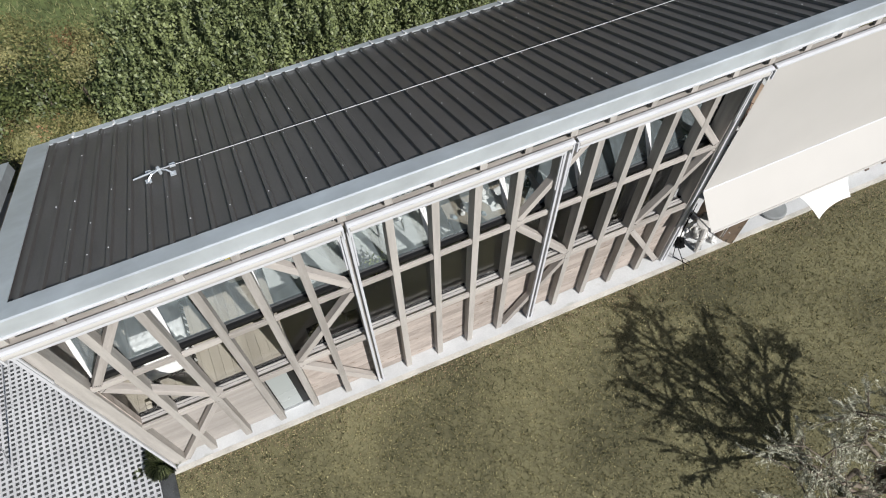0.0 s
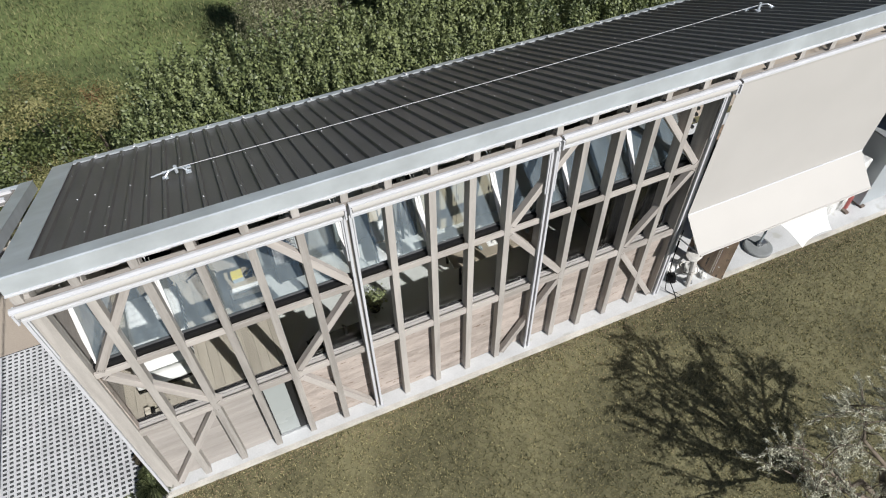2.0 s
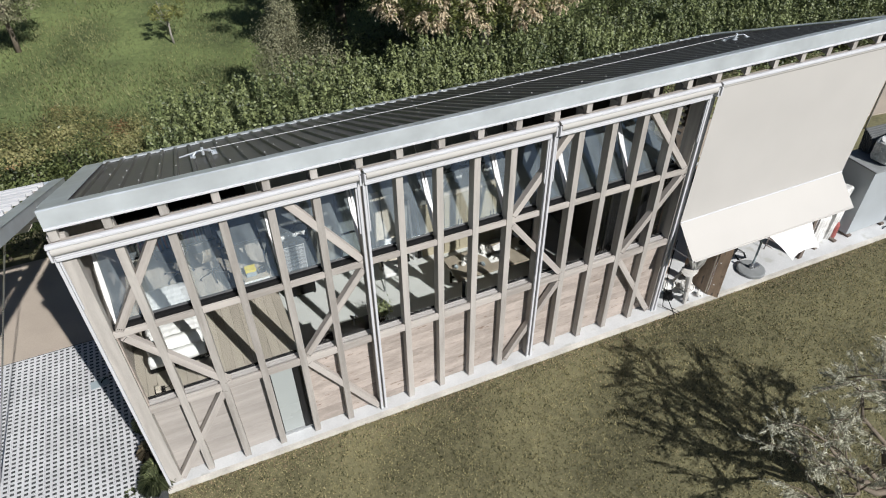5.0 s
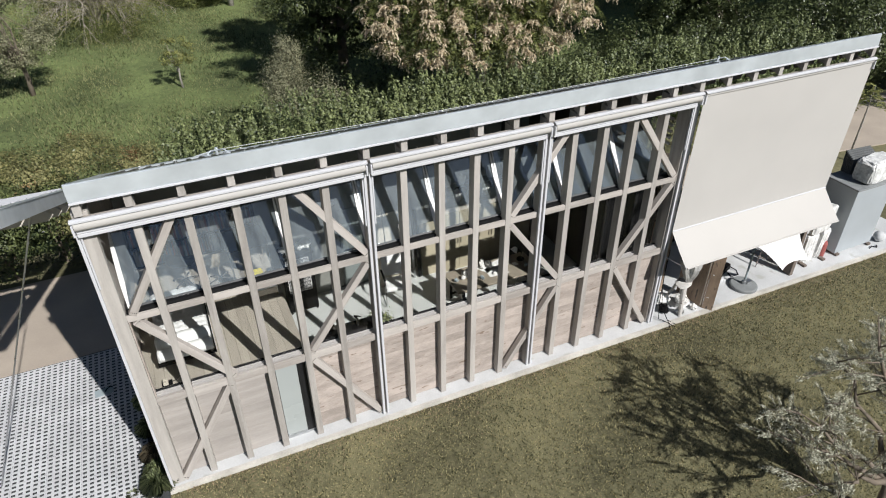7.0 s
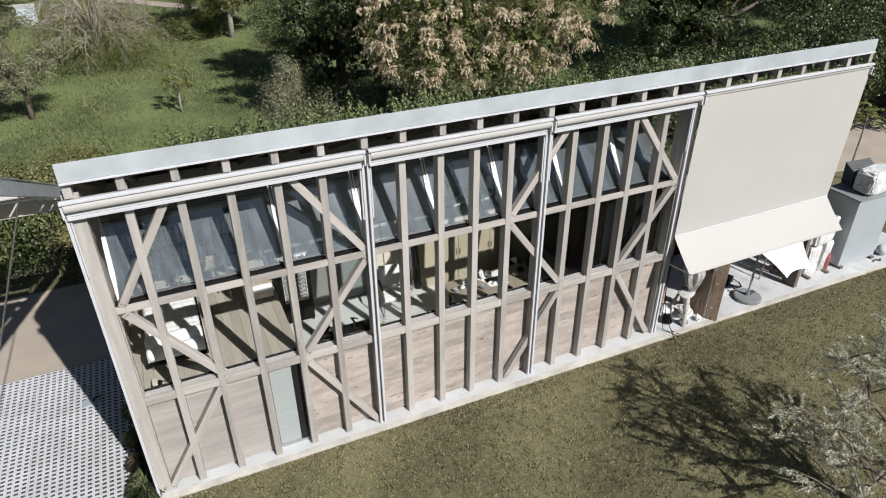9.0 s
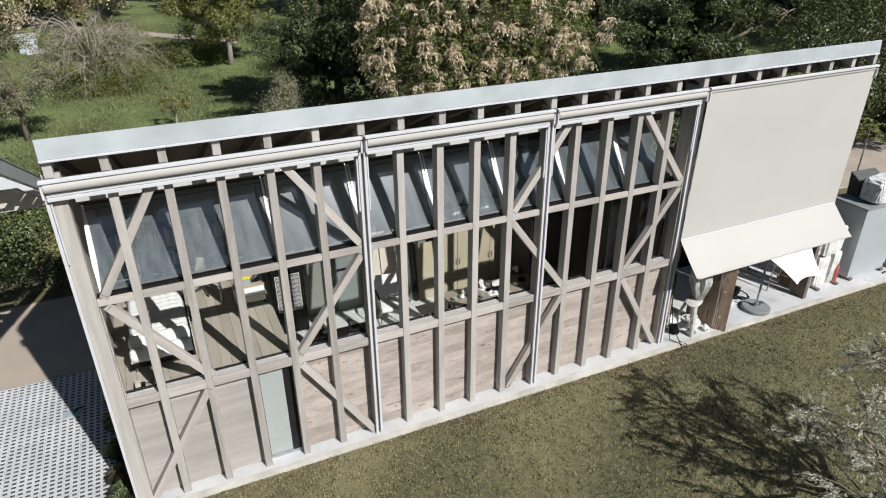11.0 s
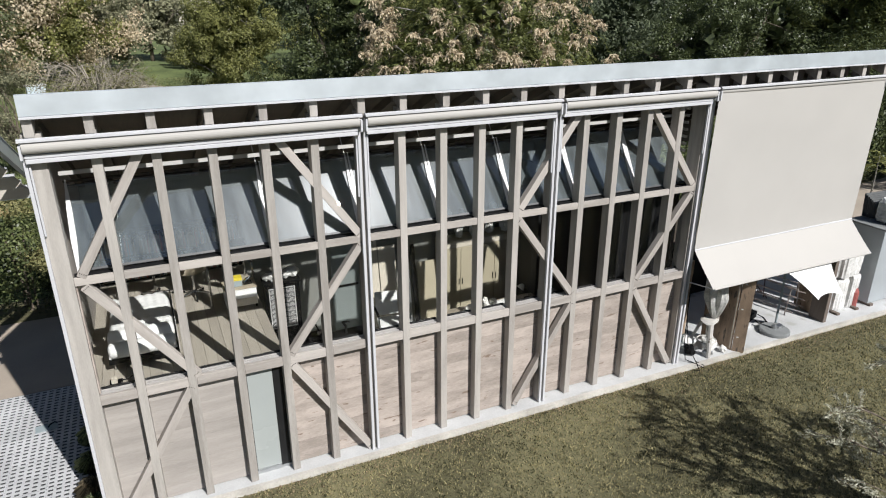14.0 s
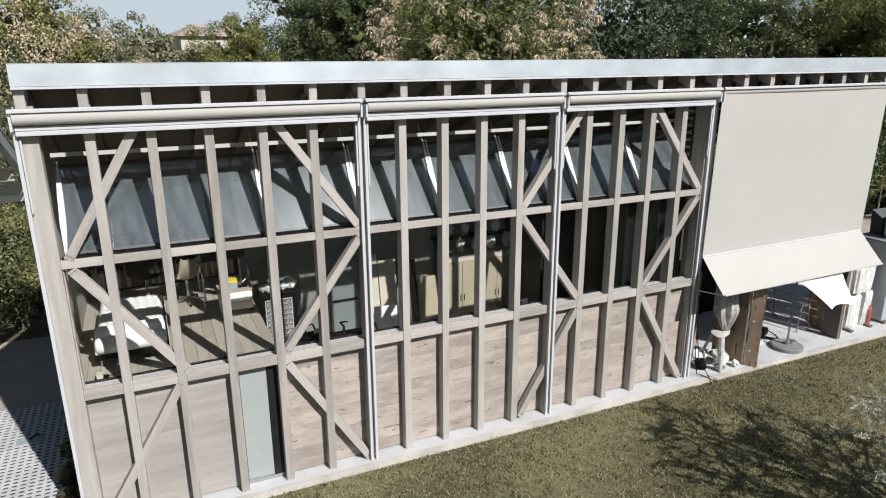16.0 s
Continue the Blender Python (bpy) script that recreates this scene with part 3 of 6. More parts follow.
    for x in LINES + [10.18 + 0.63 * k for k in range(1, 8)]:
        if first is None:
            first = part("rafter_tail", prism([(-0.085, 5.40), (-0.085, 5.612), (0.18, roof_z(0.18) - 0.055), (0.18, roof_z(0.18) - 0.22)], -0.05, 0.05), TIMBER, top)
            first.matrix_basis = pose(x, 0, 0)
            inner = part("rafter", prism([(0.245, roof_z(0.245) - 0.08), (4.27, roof_z(4.27) - 0.08), (4.27, roof_z(4.27) - 0.22), (0.245, roof_z(0.245) - 0.22)], -0.05, 0.05), CEILWOOD, top)
            inner.matrix_basis = pose(x + 0.02, 0, 0)
        else:
            twin(first, pose(x, 0, 0))
            if x < 14.3:
                twin(inner, pose(x, 0, 0))
    # boarding between the tails over the open bay
    for k in range(7):
        part("blocking_board", box(10.235 + 0.63 * k, 10.755 + 0.63 * k, 0.185, 0.21, 5.36, roof_z(0.20) - 0.06), BROWNPOST, top)
    return top


make_roof()
ceil = part("ceiling", prism([(0.26, roof_z(0.26) - 0.075), (0.26, roof_z(0.26) - 0.055), (4.28, roof_z(4.28) - 0.055), (4.28, roof_z(4.28) - 0.075)], 0.1, 14.5), CEILWOOD)
tagged(ceil, "dark boarded underside of the roof", "ceiling", kind="structure")
tagged(part("trim", box(0.05, 14.44, -0.104, -0.002, 5.340, 5.366, 0.003), TIMBER_X), "pale timber plate behind the screen cases", "trim", kind="structure")


def make_lifeline():
    top = thing("lifeline", "steel safety cable on bracket anchors along the roof", "roof cable")
    y = 1.95
    for x in (2.04, 12.62):
        bm = bmesh.new()
        z = roof_z(y)
        for dx, dy in ((-0.16, -0.13), (-0.16, 0.13), (0.16, -0.13), (0.16, 0.13)):
            zz = roof_z(y + dy)
            tube([(x, y, z + 0.11), (x + dx * 0.6, y + dy * 0.6, zz + 0.085), (x + dx, y + dy, zz + 0.05)], 0.011, 6, bm)
            box(x + dx - 0.038, x + dx + 0.038, y + dy - 0.032, y + dy + 0.032, zz + 0.028, zz + 0.046, bm=bm)
        tube([(x, y, z + 0.03), (x, y, z + 0.15)], 0.024, 8, bm)
        part("anchor", bm, ZINC, top)
    part("anchor_tail", tube([(2.04, y, roof_z(y) + 0.11), (1.69, 1.97, roof_z(1.97) + 0.06)], 0.012, 6), ZINC, top)
    part("cable", tube([(2.04 + 10.58 * i / 12, y, roof_z(y) + 0.11 - 0.03 * math.sin(math.pi * i / 12)) for i in range(13)], 0.0045, 6), ALU, top)


make_lifeline()


# ---- roller awnings ----
def make_awning(x0, x1, down):
    a = thing("roller_awning", "beige fabric screen lowered and propped outwards at its foot" if down else "beige fabric roller screen rolled up in its white case",
              "awning", group="awnings along the front")
    part("case", prism([(-0.108, 5.372), (-0.108, 5.398), (-0.15, 5.405), (-0.188, 5.39), (-0.188, 5.366), (-0.18, 5.366), (-0.15, 5.384)], x0 + 0.012, x1 - 0.012), ALU, a)
    rr = 0.045 if down else 0.072
    roll = [(-0.112 + rr * math.cos(k * math.tau / 24), 5.372 - rr + rr * math.sin(k * math.tau / 24)) for k in range(24)]
    part("fabric_roll", prism(roll, x0 + 0.045, x1 - 0.045), FABRIC, a)
    for x in (x0 + 0.012, x1 - 0.038):
        part("end_plate", box(x, x + 0.026, -0.18, -0.02, 5.17, 5.33, 0.004), ALU, a)
    for x in (x0 + 0.010, x1 - 0.050):
        part("guide_rail", box(x, x + 0.040, -0.055, -0.006, 0.0, 5.165, 0.005), ALU, a)
    if not down:
        part("bottom_bar", box(x0 + 0.045, x1 - 0.045, -0.110, -0.055, 5.115, 5.165, 0.008), ALU, a)
        part("bar_lip", box(x0 + 0.045, x1 - 0.045, -0.105, -0.06, 5.170, 5.215, 0.006), ALU, a)
        for x in (x0 + 0.056, x1 - 0.080):
            part("slide_arm", box(x, x + 0.022, -0.05, -0.02, 4.25, 5.09, 0.004), ALU, a)
    else:
        xs = np.linspace(x0 + 0.022, x1 - 0.022, 41)
        zs = np.linspace(5.34, 2.43, 25)
        v = []
        for side in (0.0, 0.003):
            for z in zs:
                for x in xs:
                    u = (x - x0) / (x1 - x0)
                    bow = 0.012 * math.sin(u * math.pi) + 0.004 * noise.noise((x * 0.9, z * 0.25, 1))
                    v.append((x, -0.135 + side + bow + 0.05 * (5.26 - z) / 2.83, z))
        f = []
        nx, nz = len(xs), len(zs)
        for s in (0, nx * nz):
            for j in range(nz - 1):
                for i in range(nx - 1):
                    k = s + j * nx + i
                    f.append((k, k + 1, k + 1 + nx, k + nx))
        part_ob = raw("screen", np.array(v), np.array(f), FABRIC, a)
        part("fold_bar", tube([(x0 + 0.03, -0.085, 2.425), (x1 - 0.03, -0.085, 2.425)], 0.016, 10), ALU, a)
        v, f = [], []
        for side in (0.0, 0.003):
            for j in range(7):
                t = j / 6
                for i in range(31):
                    x = x0 + 0.022 + (x1 - x0 - 0.06) * i / 30
                    v.append((x, -0.09 - 0.56 * t + side, 2.42 - 0.56 * t + side - 0.012 * math.sin(t * math.pi)))
        for s in (0, 31 * 7):
            for j in range(6):
                for i in range(30):
                    k = s + j * 31 + i
                    f.append((k, k + 1, k + 32, k + 31))
        raw("valance", np.array(v), np.array(f), FABRIC, a)
        part("front_bar", tube([(x0 + 0.05, -0.655, 1.855), (x1 - 0.05, -0.655, 1.855)], 0.018, 10), FABRIC, a)
        for x in (x0 + 0.06, x1 - 0.06):
            part("prop_arm", tube([(x, -0.03, 1.75), (x, -0.64, 1.85)], 0.012, 8), ALU, a)
    return a


make_awning(0.0, 3.91, False)
make_awning(3.93, 7.05, False)
make_awning(7.07, 10.19, False)
make_awning(10.21, 14.64, True)

# ---- shell of the rooms ----
back = thing("wall_back", "grey-green rear wall", "wall", kind="structure")
part("wall_panel", box(0.1, 9.3, 4.12, 4.26, -0.004, 3.84), PLASTER, back)
left = thing("wall_left", "pale timber-clad end wall", "wall", kind="structure")
part("wall_panel", prism([(0.19, -0.004), (0.19, roof_z(0.19) - 0.082), (4.26, roof_z(4.26) - 0.082), (4.26, -0.004)], 0.04, 0.10), PLYBOARD, left)
floor = part("floor", box(0.1, 10.1, 0.2, 4.12, -0.003, 0.004), SCREED)
tagged(floor, "smooth grey screed floor of the ground level", "floor", kind="structure")
deck = thing("loft_floor", "greyish-brown plank floor of the raised level", "floor", kind="structure")
part("loft_base", box(0.1, 2.65, 0.27, 4.11, 1.80, 1.955), DARKWOOD, deck)
first = None
for i in range(17):
    m = pose(0.105 + i * 0.15, 0.265, 1.957)
    if first is None:
        first = part("floorboard", box(0, 0.146, 0, 3.85, 0, 0.022), LOFTFLOOR, deck)
        first.matrix_basis = m
    else:
        twin(first, m)
post = thing("wall_end", "timber end frame of the open bay", "wall", kind="structure")
part("end_panel", box(14.44, 14.54, 0.0, 0.26, 1.782, 5.35), BROWNPOST, post)
part("post_foot", box(14.435, 14.54, -0.10, 0.262, -0.004, 1.78, 0.004), BROWNPOST, post)

# ---- pergola roof beside the building ----
def perg_z(y):
    return 5.70 - 0.445 * y


JOISTWOOD = material("pale_planed_joist", (0.50, 0.46, 0.40), 0.75, vary=0.08, scale=2, fine=24, stretch=(0.6, 6, 6))


def make_pergola():
    p = thing("pergola", "pergola roof with galvanised edge beam and white battens", "pergola")
    beam = lambda y0, y1, t, h: [(y0, perg_z(y0)), (y1, perg_z(y1)), (y1, perg_z(y1) - h), (y0, perg_z(y0) - h)]
    part("edge_beam", prism(beam(-2.2, 4.3, 0, 0.20), -0.39, -0.33), ZINC, p)
    part("edge_cap", prism([(-2.2, perg_z(-2.2) + 0.012), (4.3, perg_z(4.3) + 0.012), (4.3, perg_z(4.3) + 0.002), (-2.2, perg_z(-2.2) + 0.002)], -0.52, -0.315), ZINC, p)
    part("rear_beam", box(-3.9, -0.395, 4.22, 4.30, perg_z(4.3) - 0.14, perg_z(4.3)), ZINC, p)
    part("front_beam", box(-3.9, -0.395, -2.2, -2.12, perg_z(-2.2) - 0.2, perg_z(-2.12)), ZINC, p)
    part("far_beam", prism(beam(-2.2, 4.3, 0, 0.20), -3.96, -3.905), ZINC, p)
    for ya, yb in ((-2.1, 1.3), (3.4, 4.21)):
        part("roof_panel", prism([(ya, perg_z(ya) - 0.05), (yb, perg_z(yb) - 0.05), (yb, perg_z(yb) - 0.07), (ya, perg_z(ya) - 0.07)], -3.9, -0.61), PLYBOARD, p)
    for i in range(14):
        y = -1.8 + i * 0.45
        part("batten", box(-3.88, -0.62, y - 0.03, y + 0.03, perg_z(y) - 0.048, perg_z(y) + 0.015), ALU, p)
    for i in range(3):
        y = 3.0 - i * 0.75
        z = perg_z(y) - 0.225
        bm = slab([(-3.8, z - 0.17), (-0.49, z - 0.17), (-0.41, z - 0.085), (-0.49, z), (-3.8, z)], y - 0.03, y + 0.03)
        for v in bm.verts:
            v.co = Vector((v.co.x, v.co.z, v.co.y))
        bmesh.ops.recalc_face_normals(bm, faces=bm.faces[:])
        part("joist", bm, JOISTWOOD, p)
    for x, y in ((-3.8, 0.2), (-3.8, 4.1)):
        part("post", box(x - 0.06, x + 0.06, y - 0.06, y + 0.06, -0.1, perg_z(y) - 0.21, 0.006), TIMBER, p)
    part("guy_wire", tube([(-0.40, 0.15, perg_z(0.15) - 0.19), (-2.68, 1.26, -0.07)], 0.012, 6), STEEL, p)


make_pergola()

# ---- the raised room ----
SHELL = material("beige_shell", (0.42, 0.36, 0.27), 0.5, vary=0.05)
CHROME = material("chrome_tube", (0.6, 0.6, 0.6), 0.2, 1.0, vary=0.05)
BLACKPAINT = material("black_lacquer", (0.005, 0.005, 0.0055), 0.6, vary=0.2, spec=0.12)
YELLOW = material("yellow_card", (0.72, 0.58, 0.05), 0.6, vary=0.05)
GREYBOX = material("grey_blue_box", (0.30, 0.35, 0.37), 0.6, vary=0.05)
BEIGE = material("beige_lacquer", (0.40, 0.355, 0.26), 0.55, vary=0.06, scale=1.5)
PALEPANEL = material("pale_board", (0.55, 0.50, 0.42), 0.7, vary=0.06)
PLASTERWHITE = material("white_plaster", (0.74, 0.73, 0.70), 0.8, vary=0.08, scale=5, bump=0.004)
RUST = material("red_brown_paint", (0.16, 0.095, 0.075), 0.6, vary=0.3)
BROWNBOARD = material("dark_brown_board", (0.20, 0.15, 0.11), 0.6, vary=0.35, scale=2, tint=(0.33, 0.24, 0.17), stretch=(3, 3, 0.9), spots=(5.0, 0.62, (0.10, 0.085, 0.07)))
GREYDOOR = material("grey_green_door", (0.19, 0.215, 0.21), 0.5, vary=0.04)
DARKTOP = material("khaki_table_top", (0.31, 0.27, 0.215), 0.4, vary=0.2)
LF = 1.98


def lumpy(rx, ry, rz, seed, amount=0.12, freq=2.0, flat=0.0, sub=3):
    """A rounded, uneven lump resting on z = 0."""
    bm = bmesh.new()
    bmesh.ops.create_icosphere(bm, subdivisions=sub, radius=1.0)
    for v in bm.verts:
        d = noise.noise(v.co * freq + Vector((seed, seed * 1.7, 0))) * amount
        c = v.co * (1 + d)
        if flat:
            c = Vector([math.copysign(abs(q) ** (1 - flat), q) for q in c])
        v.co = Vector((c.x * rx, c.y * ry, max(-0.98, c.z) * rz + rz * 0.98))
    return bm


def make_daybed():
    d = thing("daybed", "white tufted daybed with two bolsters and a striped black side", "daybed", 0.81, 1.52, LF)
    nx, ny = 28, 44
    bm = bmesh.new()
    g = [[bm.verts.new((-0.44 + 0.88 * i / nx, -0.55 + 1.45 * j / ny,
                        0.36 + 0.022 * abs(math.sin(i * math.pi / 4)) * abs(math.sin(j * math.pi / 4)) - 0.10 * (max(abs(i / nx - 0.5) * 2, abs(j / ny - 0.5) * 2) ** 14)))
          for i in range(nx + 1)] for j in range(ny + 1)]
    for j in range(ny):
        for i in range(nx):
            bm.faces.new((g[j][i], g[j][i + 1], g[j + 1][i + 1], g[j + 1][i]))
    part("mattress", bm, WHITE, d, smooth=True)
    part("mattress_base", box(-0.44, 0.44, -0.92, 0.90, 0.20, 0.27, 0.015), WHITE, d)
    for y, z, r in ((-0.62, 0.36, 0.125), (-0.86, 0.30, 0.115)):
        bm = tube([(-0.44, y, z), (-0.43, y, z), (-0.40, y, z)] + [(-0.4 + 0.8 * k / 8, y, z) for k in range(1, 8)] + [(0.40, y, z), (0.43, y, z), (0.44, y, z)],
                  [0.03, r * 0.7, r * 0.97] + [r * (1 - 0.06 * (k % 2)) for k in range(1, 8)] + [r * 0.97, r * 0.7, 0.03], 16)
        part("bolster", bm, WHITE, d, "white bolster cushion", smooth=True)
    part("side_panel", box(0.445, 0.462, -0.94, 0.92, 0.12, 0.33, 0.003), BLACKPAINT, d, "black side panel")
    first = None
    for k in range(14):
        m = pose(0.464, -0.88 + k * 0.13, 0.225, 20)
        if first is None:
            first = part("stripe", box(-0.001, 0.004, -0.018, 0.018, -0.085, 0.085), WHITE, d)
            first.matrix_basis = m
        else:
            twin(first, m)
    part("frame", box(-0.45, 0.444, -0.94, 0.92, 0.13, 0.195), BLACKPAINT, d)
    for x in (-0.38, 0.38):
        for y in (-0.84, 0.82):
            part("leg", tube([(x, y, 0), (x, y, 0.13)], 0.02, 8), CHROME, d)


make_daybed()


def make_side_cabinet():
    c = thing("rolling_cabinet", "white two-drawer cabinet on castors", "cabinet", 2.33, 2.02, LF)
    part("body", box(-0.25, 0.25, -0.17, 0.2, 0.07, 0.375, 0.008), WHITE, c)
    part("drawer", box(-0.235, 0.235, -0.188, -0.172, 0.215, 0.365, 0.004), WHITE, c)
    part("drawer", box(-0.235, 0.235, -0.188, -0.172, 0.085, 0.205, 0.004), PALEPANEL, c)
    part("top", box(-0.26, 0.26, -0.19, 0.21, 0.377, 0.40, 0.004), SHELL, c)
    for x in (-0.23, 0.23):
        for y in (-0.12, 0.15):
            part("castor", tube([(x - 0.012, y, 0.034), (x + 0.012, y, 0.034)], 0.033, 10), BLACKPAINT, c)
    b = thing("box", "open yellow and blue-grey cardboard box", "box", 2.28, 1.99, LF + 0.402)
    part("body", box(-0.09, 0.09, -0.08, 0.08, 0, 0.10, 0.004), GREYBOX, b)
    part("lid", box(-0.094, 0.094, -0.084, 0.084, 0.102, 0.145, 0.004), YELLOW, b, "yellow lid")
    s = thing("stapler", "small silver and black desk tool", "tool", 2.46, 1.99, LF + 0.402)
    part("base", box(-0.07, 0.07, -0.05, 0.05, 0, 0.03, 0.004), BLACKPAINT, s)
    part("head", tube([(-0.05, 0, 0.035), (0.0, 0, 0.08), (0.06, 0.01, 0.12)], [0.03, 0.025, 0.012], 8), CHROME, s)


make_side_cabinet()


def make_tube_table():
    t = thing("desk", "dark desk on bent tubular steel legs", "desk", 2.30, 2.32, LF)
    part("top", box(-0.45, 0.33, 0.22, 1.0, 0.71, 0.735, 0.005), BLACKPAINT, t)
    for x in (-0.42, 0.29):
        part("leg", tube([(x, -0.15, 0.0), (x, -0.15, 0.62), (x, -0.10, 0.695), (x, 0.95, 0.695), (x, 0.98, 0.62), (x, 0.98, 0)], 0.018, 8), CHROME, t)


make_tube_table()


def make_shell_chair(x, y, rz, mat, label):
    c = thing("chair", label, "chair", x, y, LF, rz, group="chairs in the raised room")
    bm = bmesh.new()
    prof = [(-0.22, 0.44), (-0.10, 0.42), (0.08, 0.42), (0.18, 0.47), (0.23, 0.60), (0.25, 0.80)]
    rows = [[bm.verts.new(((i / 6 - 0.5) * 0.44 * (1 - 0.25 * max(0, k - 3) / 2 * abs(i / 3 - 1)), yy, zz + 0.05 * (i / 3 - 1) ** 2)) for i in range(7)] for k, (yy, zz) in enumerate(prof)]
    for r0, r1 in zip(rows, rows[1:]):
        for i in range(6):
            bm.faces.new((r0[i], r0[i + 1], r1[i + 1], r1[i]))
    bmesh.ops.solidify(bm, geom=bm.faces[:], thickness=0.014)
    part("shell", bm, mat, c, smooth=True)
    part("column", tube([(0, 0, 0.10), (0, 0, 0.41)], 0.022, 8), CHROME, c)
    for k in range(5):
        a = k * math.tau / 5
        part("foot", tube([(0, 0, 0.10), (0.27 * math.cos(a), 0.27 * math.sin(a), 0.05)], [0.02, 0.012], 6), CHROME, c)
        part("castor", tube([(0.27 * math.cos(a) - 0.01, 0.27 * math.sin(a), 0.026), (0.27 * math.cos(a) + 0.01, 0.27 * math.sin(a), 0.026)], 0.025, 8), BLACKPAINT, c)


make_shell_chair(1.66, 2.75, 200, SHELL, "beige shell chair on a castor base")
make_shell_chair(1.05, 3.0, 150, BLACKPAINT, "black shell chair on a castor base")


def make_bookshelf():
    s = thing("bookshelf", "low dark shelf filled with books against the rear wall", "bookshelf", 0, 0, LF)
    part("case", box(0.15, 2.64, 4.08, 4.11, 0, 0.95), BLACKPAINT, s)
    for z in (0.03, 0.48, 0.93):
        part("shelf", box(0.15, 2.64, 3.80, 4.078, z, z + 0.025), BLACKPAINT, s)
    for x in (0.15, 1.0, 1.85, 2.61):
        part("upright", box(x, x + 0.025, 3.80, 4.078, 0.06, 0.475), BLACKPAINT, s)
    rng = random.Random(8)
    cols = [material("book_cover", c, 0.6, vary=0.1) for c in ((0.30, 0.10, 0.07), (0.42, 0.36, 0.28), (0.10, 0.13, 0.18), (0.50, 0.48, 0.44), (0.22, 0.15, 0.10), (0.12, 0.12, 0.12))]
    for lev, xa, xb in ((0.056, 0.2, 0.97), (0.056, 1.04, 1.82), (0.056, 1.9, 2.55), (0.506, 0.2, 2.55)):
        x = xa
        while x < xb:
            w = rng.uniform(0.02, 0.045)
            h = rng.uniform(0.24, 0.36)
            b = thing("book", "upright hardback book on the shelf", "book", x, 3.84, LF + lev, group="books on the shelf")
            part("cover", box(0, w - 0.002, 0, 0.2, 0, h), rng.choice(cols), b)
            x += w


make_bookshelf()


def make_pattern_cabinet():
    c = thing("cabinet", "black cabinet with a grey fan-patterned front panel", "cabinet", 3.30, 3.77, 0.004)
    part("body", box(-0.33, 0.33, -0.17, 0.2, 0.05, 1.55, 0.006), BLACKPAINT, c)
    panel = part("panel", box(-0.26, 0.22, -0.180, -0.172, 0.62, 1.46), material("dark_grey_panel", (0.11, 0.11, 0.112), 0.6, vary=0.2), c, "dark panel with pale fan pattern")
    fan = bmesh.new()
    for row in range(8):
        for col in range(4):
            cx, cz = -0.198 + 0.118 * col, 0.635 + 0.103 * row
            for r in (0.052, 0.036, 0.020):
                tube([(cx + r * math.cos(k * math.pi / 8), -0.183, cz + r * 1.5 * math.sin(k * math.pi / 8)) for k in range(9)], 0.0055, 4, fan, False)
    part("fan_pattern", fan, material("pale_grey_ink", (0.55, 0.54, 0.53), 0.6, vary=0.1), panel)
    for xa, xb, za, zb in ((-0.275, -0.262, 0.60, 1.475), (0.222, 0.235, 0.60, 1.475), (-0.260, 0.220, 0.604, 0.618), (-0.260, 0.220, 1.462, 1.475)):
        part("panel_edge", box(xa, xb, -0.184, -0.173, za, zb), WHITEBAR, c, "thin pale edging")
    part("drawer", box(-0.30, 0.30, -0.184, -0.172, 1.48, 1.54, 0.003), BLACKPAINT, c)
    part("top", box(-0.36, 0.36, -0.20, 0.21, 1.552, 1.60, 0.004), BLACKPAINT, c)
    for x in (-0.29, 0.29):
        for y in (-0.14, 0.16):
            part("foot", box(x - 0.02, x + 0.02, y - 0.02, y + 0.02, 0, 0.05), BLACKPAINT, c)
    for k, (x, y, s) in enumerate(((-0.27, 0.0, 1.0), (-0.17, -0.05, 1.2), (-0.06, 0.04, 0.8), (0.12, -0.02, 1.3), (0.24, 0.02, 1.6))):
        t = thing("ornament", "small silvery crumpled object on the cabinet", "ornament", 3.30 + x, 3.77 + y, 1.606, group="ornaments on the cabinet")
        part("body", lumpy(0.085 * s, 0.07 * s, 0.07 * s, k + 3, 0.45, 2.5, sub=2), PLASTERWHITE, t)


make_pattern_cabinet()
plug = thing("socket_box", "small metal floor socket with cables by the glass", "socket", 0.43, 0.30, LF)
part("plate", box(-0.08, 0.08, -0.07, 0.07, 0, 0.02, 0.003), BLACKPAINT, plug)
for dy in (-0.03, 0.03):
    part("plug", box(-0.055, 0.02, dy - 0.022, dy + 0.022, 0.021, 0.08, 0.005), PALEPANEL, plug)
part("cable", tube([(0.05, 0, 0.03), (0.14, 0.02, 0.02), (0.20, 0.10, 0.012), (0.32, 0.08, 0.012)], 0.006, 6), BLACKPAINT, plug)


# ---- the ground-level studio ----
def make_inner_door():
    d = thing("door_2", "closed grey-green door in the rear wall", "door", kind="structure")
    part("door_leaf", box(4.42, 5.02, 4.075, 4.115, 0.0, 2.15, 0.004), GREYDOOR, d)
    part("push_bar", box(4.46, 4.98, 4.04, 4.07, 1.05, 1.09, 0.004), BLACKPAINT, d)
    part("sign", box(4.2, 4.36, 4.10, 4.117, 2.3, 2.38), WHITE, d)


make_inner_door()


